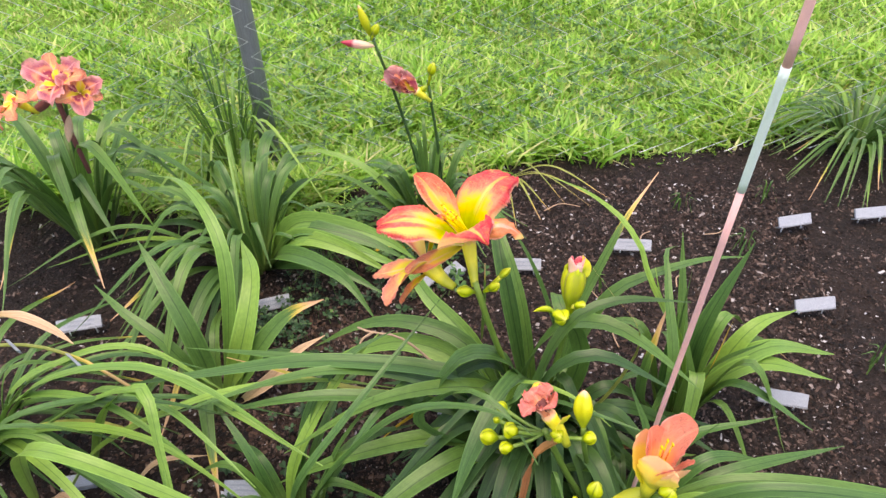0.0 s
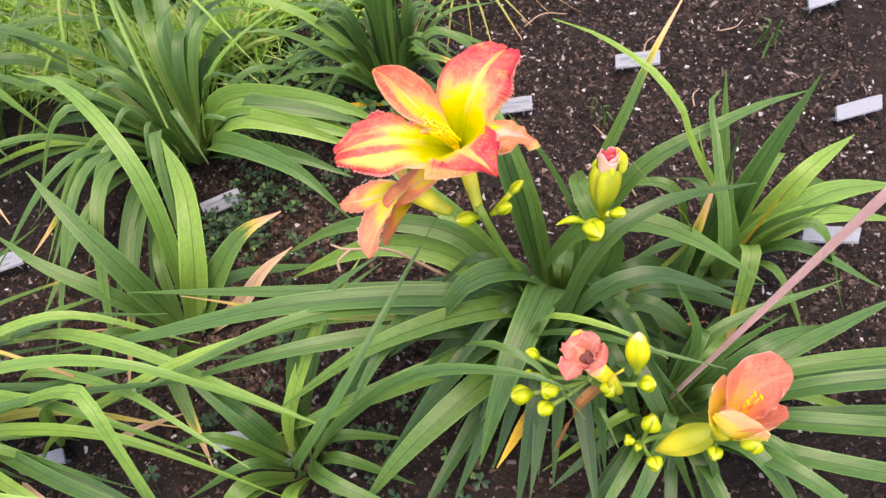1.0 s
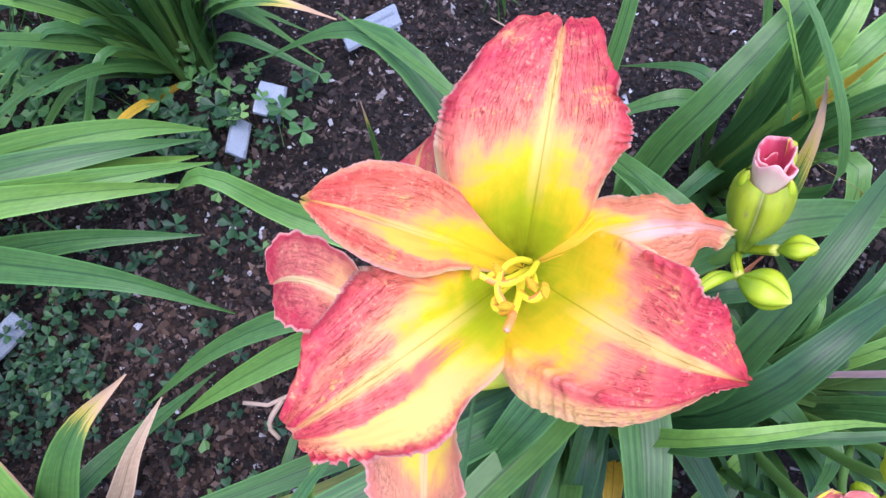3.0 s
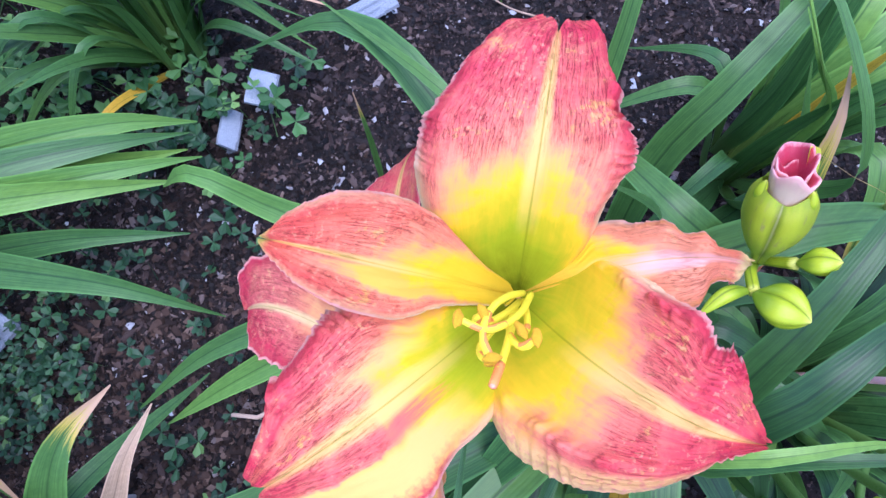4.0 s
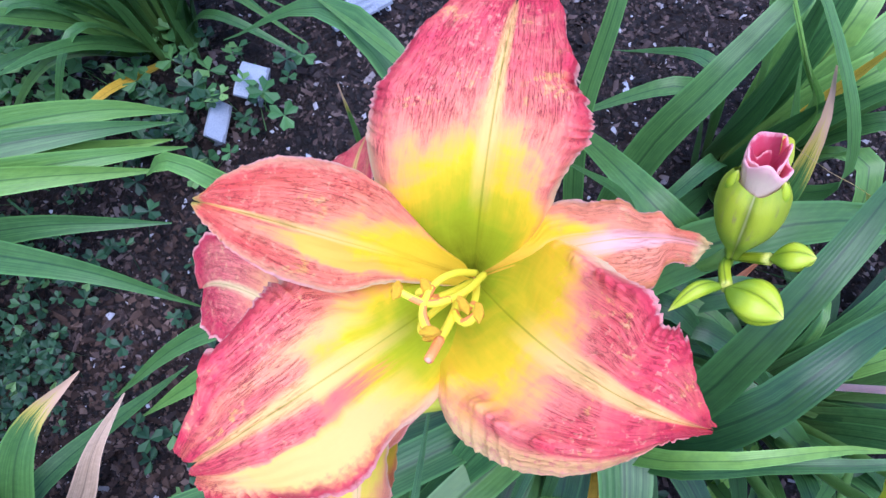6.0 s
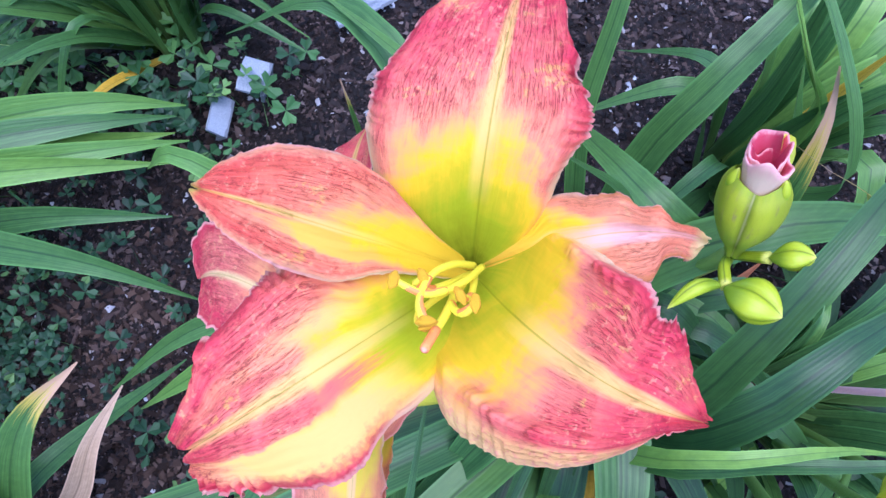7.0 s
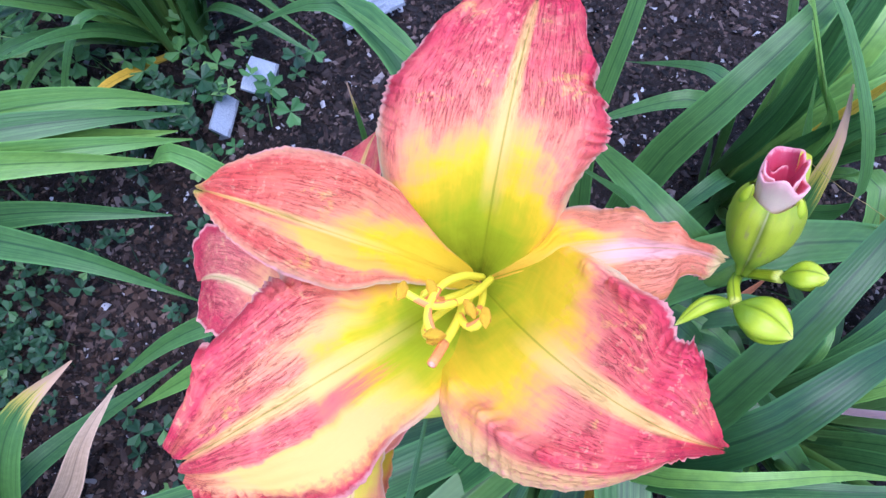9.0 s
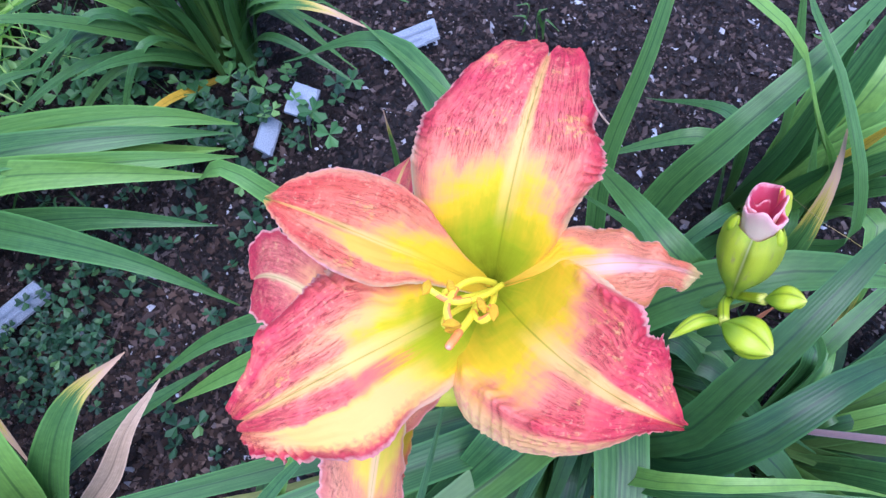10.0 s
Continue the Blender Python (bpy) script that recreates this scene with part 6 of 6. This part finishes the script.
def edge_clump():
    """Long leaves reaching in from beside the path."""
    p = thing("daylily", (-0.58, 0.5, 0), "pale green daylily clump with long leaning leaves", "flower", "daylilies in the bed")
    r = random.Random(44)
    for tip, high, w, mat in (
        ((-0.031, 0.49, 0.14), 0.25, 0.017, LEAF_PALE), ((-0.12, 0.55, 0.12), 0.21, 0.016, LEAF), ((-0.2, 0.6, 0.1), 0.19, 0.016, LEAF_PALE),
        ((-0.25, 0.64, 0.1), 0.16, 0.016, LEAF), ((-0.15, 0.46, 0.1), 0.2, 0.016, LEAF_PALE), ((-0.06, 0.42, 0.1), 0.18, 0.017, LEAF_PALE),
        ((-0.04, 0.37, 0.05), 0.15, 0.017, LEAF), ((-0.27, 0.55, 0.06), 0.15, 0.015, LEAF), ((-0.22, 0.51, 0.05), 0.13, 0.014, LEAF_YELLOW),
        ((-0.3, 0.44, 0.06), 0.15, 0.016, LEAF_PALE), ((-0.16, 0.38, 0.05), 0.13, 0.016, LEAF), ((-0.33, 0.68, 0.09), 0.14, 0.015, LEAF),
        ((-0.36, 0.61, 0.12), 0.17, 0.014, LEAF_PALE), ((-0.28, 0.48, 0.14), 0.19, 0.013, LEAF), ((-0.2, 0.34, 0.06), 0.14, 0.017, LEAF_PALE),
        ((-0.1, 0.6, 0.07), 0.16, 0.014, LEAF), ((-0.34, 0.52, 0.03), 0.1, 0.013, LEAF),
    ):
        b = V3((-0.57 + r.uniform(-0.02, 0.02), 0.5 + r.uniform(-0.04, 0.04), 0))
        t = V3(tip)
        m1, m2 = b + (t - b) * 0.3, b + (t - b) * 0.66
        bend = V3((0, r.uniform(-0.03, 0.03), 0))
        leaf(p, [b, V3((m1[0], m1[1], 0.78 * high)) + bend * 0.7, V3((m2[0], m2[1], high)) + bend, t], w, mat, twist=r.uniform(-0.6, 0.6))
    leaf(p, [(-0.45, 0.6, 0.1), (-0.33, 0.585, 0.16), (-0.235, 0.561, 0.168), (-0.138, 0.527, 0.158), (-0.023, 0.488, 0.14)], 0.016, LEAF_PALE)
    leaf(p, [(-0.42, 0.46, 0), (-0.34, 0.48, 0.11), (-0.264, 0.507, 0.157), (-0.165, 0.548, 0.186), (-0.047, 0.582, 0.19), (0.05, 0.6, 0.17)], 0.015, LEAF_PALE)
    leaf(p, [(-0.46, 0.55, 0.05), (-0.35, 0.54, 0.16), (-0.237, 0.513, 0.178), (-0.16, 0.475, 0.172), (-0.092, 0.44, 0.15)], 0.012, LEAF_PALE)
    leaf(p, [(-0.4, 0.5, 0), (-0.3, 0.49, 0.2), (-0.23, 0.482, 0.26), (-0.212, 0.466, 0.258), (-0.197, 0.437, 0.219), (-0.178, 0.406, 0.176), (-0.165, 0.38, 0.12)], 0.019, LEAF_PALE, "bright leaf kinked downwards")
    leaf(p, [(-0.45, 0.44, 0), (-0.35, 0.4, 0.22), (-0.262, 0.378, 0.27), (-0.193, 0.381, 0.235), (-0.1, 0.385, 0.17), (-0.02, 0.385, 0.1)], 0.022, LEAF_PALE)
    leaf(p, [(-0.45, 0.49, 0.1), (-0.33, 0.49, 0.2), (-0.231, 0.48, 0.25), (-0.19, 0.42, 0.2), (-0.17, 0.38, 0.15)], 0.016, LEAF_PALE)
    leaf(p, [(-0.44, 0.45, 0), (-0.36, 0.42, 0.08), (-0.28, 0.38, 0.06)], 0.012, LEAF_DRY, "papery tan dead leaf")
    leaf(p, [(-0.33, 0.5, 0), (-0.27, 0.5, 0.07), (-0.22, 0.53, 0.05)], 0.012, LEAF_DRY, "papery tan dead leaf")
    filler(p, 14, 0.3, 0.13, 0.012, turn=(-60, 100), seed=15, droop=0.7)
    part("scape", tube([(-0.62, 0.52, 0), (-0.58, 0.56, 0.16), (-0.47, 0.562, 0.204), (-0.36, 0.54, 0.22), (-0.28, 0.52, 0.2)], 0.003, 0.0022, n=14), LEAF_YELLOW, p, "yellowed spent scape")
    part("withered_bloom", leaf_data([(-0.54, 0.6, 0.21), (-0.49, 0.598, 0.218), (-0.44, 0.59, 0.21), (-0.4, 0.575, 0.205)], 0.018, fold=0.9), LEAF_DRY, p, "shrivelled tan bloom")
    for x, y, z in ((-0.478, 0.558, 0.207), (-0.365, 0.536, 0.224)):
        part("tag", tube([(x - 0.012, y + 0.004, z + 0.002), (x + 0.012, y - 0.008, z - 0.003)], 0.0075, n=3, sides=4, squash=0.25), PLATE, p, "small white tag tied to the scape", smooth=False)


edge_clump()


def edge_tuft():
    p = thing("grass_tuft", (0.92, 1.6, 0), "long-bladed grass tuft hanging over the bed edge", "grass")
    filler(p, 90, 0.27, 0.1, 0.01, seed=16, droop=0.95)


edge_tuft()


def bent_grass():
    p = thing("grass_tuft", (0.1, 1.36, 0), "ragged grass tuft at the edge of the lawn", "grass")
    filler(p, 16, 0.24, 0.06, 0.005, turn=(-170, 0), seed=17, droop=0.9, mat=LEAF_YELLOW)
    q = thing("grass_tuft", (-0.5, 1.28, 0), "tall grass tuft along the fence post", "grass")
    filler(q, 34, 0.42, 0.2, 0.007, seed=18, droop=0.75, mat=LEAF_PALE)
    filler(q, 30, 0.3, 0.26, 0.006, seed=28, droop=0.5, mat=LEAF)
    s = thing("grass_tuft", (-0.2, 0.99, 0), "fine grass tuft in the soil", "grass")
    filler(s, 14, 0.09, 0.05, 0.003, seed=19, droop=0.6, mat=LEAF)
    for x, y, z in ((0.61, 1.17, 0.05), (0.78, 0.9, 0.05), (0.32, 1.02, 0.045), (0.5, 1.3, 0.04), (0.68, 1.36, 0.04)):
        t = thing("seedling", (x, y, 0), "small green seedling shoot in dark mulch", "seedling", "seedlings in the mulch")
        filler(t, 5, 0.03, z, 0.005, seed=int(100 * x), droop=0.2, mat=LEAF)
    t = thing("grass_shoot", (0.13, 0.893, 0), "single thin grass shoot in the soil", "grass")
    leaf(t, [(0.13, 0.86, 0), (0.131, 0.875, 0.09), (0.129, 0.886, 0.155)], 0.006, LEAF_TIPPED)


bent_grass()

# ---- weeds ----
trefoils("clover_patch", [(0.0, 0.99, 0.05, 0.03, 32), (-0.06, 0.97, 0.05, 0.04, 18)], WEEDS, "low clover spreading round a plant marker", "clover", 31, (0.008, 0.014), (0.015, 0.05))
trefoils("clover_patch", [(-0.1, 0.66, 0.07, 0.05, 12), (-0.02, 0.6, 0.06, 0.04, 10), (-0.13, 0.78, 0.03, 0.05, 7)], WEEDS, "low dark clover covering the soil", "clover", 32)
trefoils("clover_patch", [(-0.23, 0.82, 0.03, 0.03, 90), (-0.18, 0.9, 0.04, 0.04, 40)], WEEDS, "low feathery weeds beside a plant marker", "weed", 33, (0.005, 0.009))
trefoils("clover_patch", [(-0.1, 0.85, 0.1, 0.06, 20), (-0.05, 0.78, 0.08, 0.05, 10)], WEEDS, "scattered small clover on the soil", "clover", 34, (0.005, 0.009), (0.006, 0.02))
trefoils("clover_patch", [(-0.1, 0.48, 0.12, 0.06, 40), (0.05, 0.46, 0.08, 0.06, 20)], WEEDS, "low clover under the daylily leaves", "clover", 35)
trefoils("lawn_clover", [(-0.6, 1.6, 0.5, 0.2, 800), (0.4, 1.85, 0.5, 0.25, 500), (-0.2, 2.2, 0.8, 0.2, 600)], CLOVER_PALE, "clover growing in the lawn", "clover", 36, (0.008, 0.014), (0.02, 0.05))


trefoils("clover_patch", [(-0.15, 1.14, 0.06, 0.05, 45), (-0.09, 1.06, 0.05, 0.04, 30), (0.02, 0.995, 0.045, 0.03, 16), (-0.24, 1.1, 0.06, 0.06, 30)], CLOVER_PALE, "pale green clover between the daylilies", "clover", 37, (0.008, 0.015), (0.015, 0.045))


# ---- litter on the mulch ----
def litter():
    r = random.Random(5)
    for x, y, a, ln in ((0.31, 0.93, 40, 0.03), (0.36, 0.9, 100, 0.06), (0.42, 1.18, 60, 0.05), (0.25, 1.25, 20, 0.08), (0.33, 0.99, 130, 0.05), (0.48, 1.06, 70, 0.04), (0.56, 1.22, 30, 0.05)):
        d = V3((math.cos(radians(a)), math.sin(radians(a)), 0)) * ln / 2
        s = V3((-d[1], d[0], 0)) * r.uniform(-0.4, 0.4)
        t = thing("twig", (x, y, 0), "thin dry twig lying on the mulch", "twig", "twigs on the mulch")
        c = V3((x, y, 0.008))
        part("stem", tube([c - d, c + s + V3((0, 0, 0.003)), c + d], 0.0013, 0.0008, n=8, sides=5), TWIG, t)


litter()
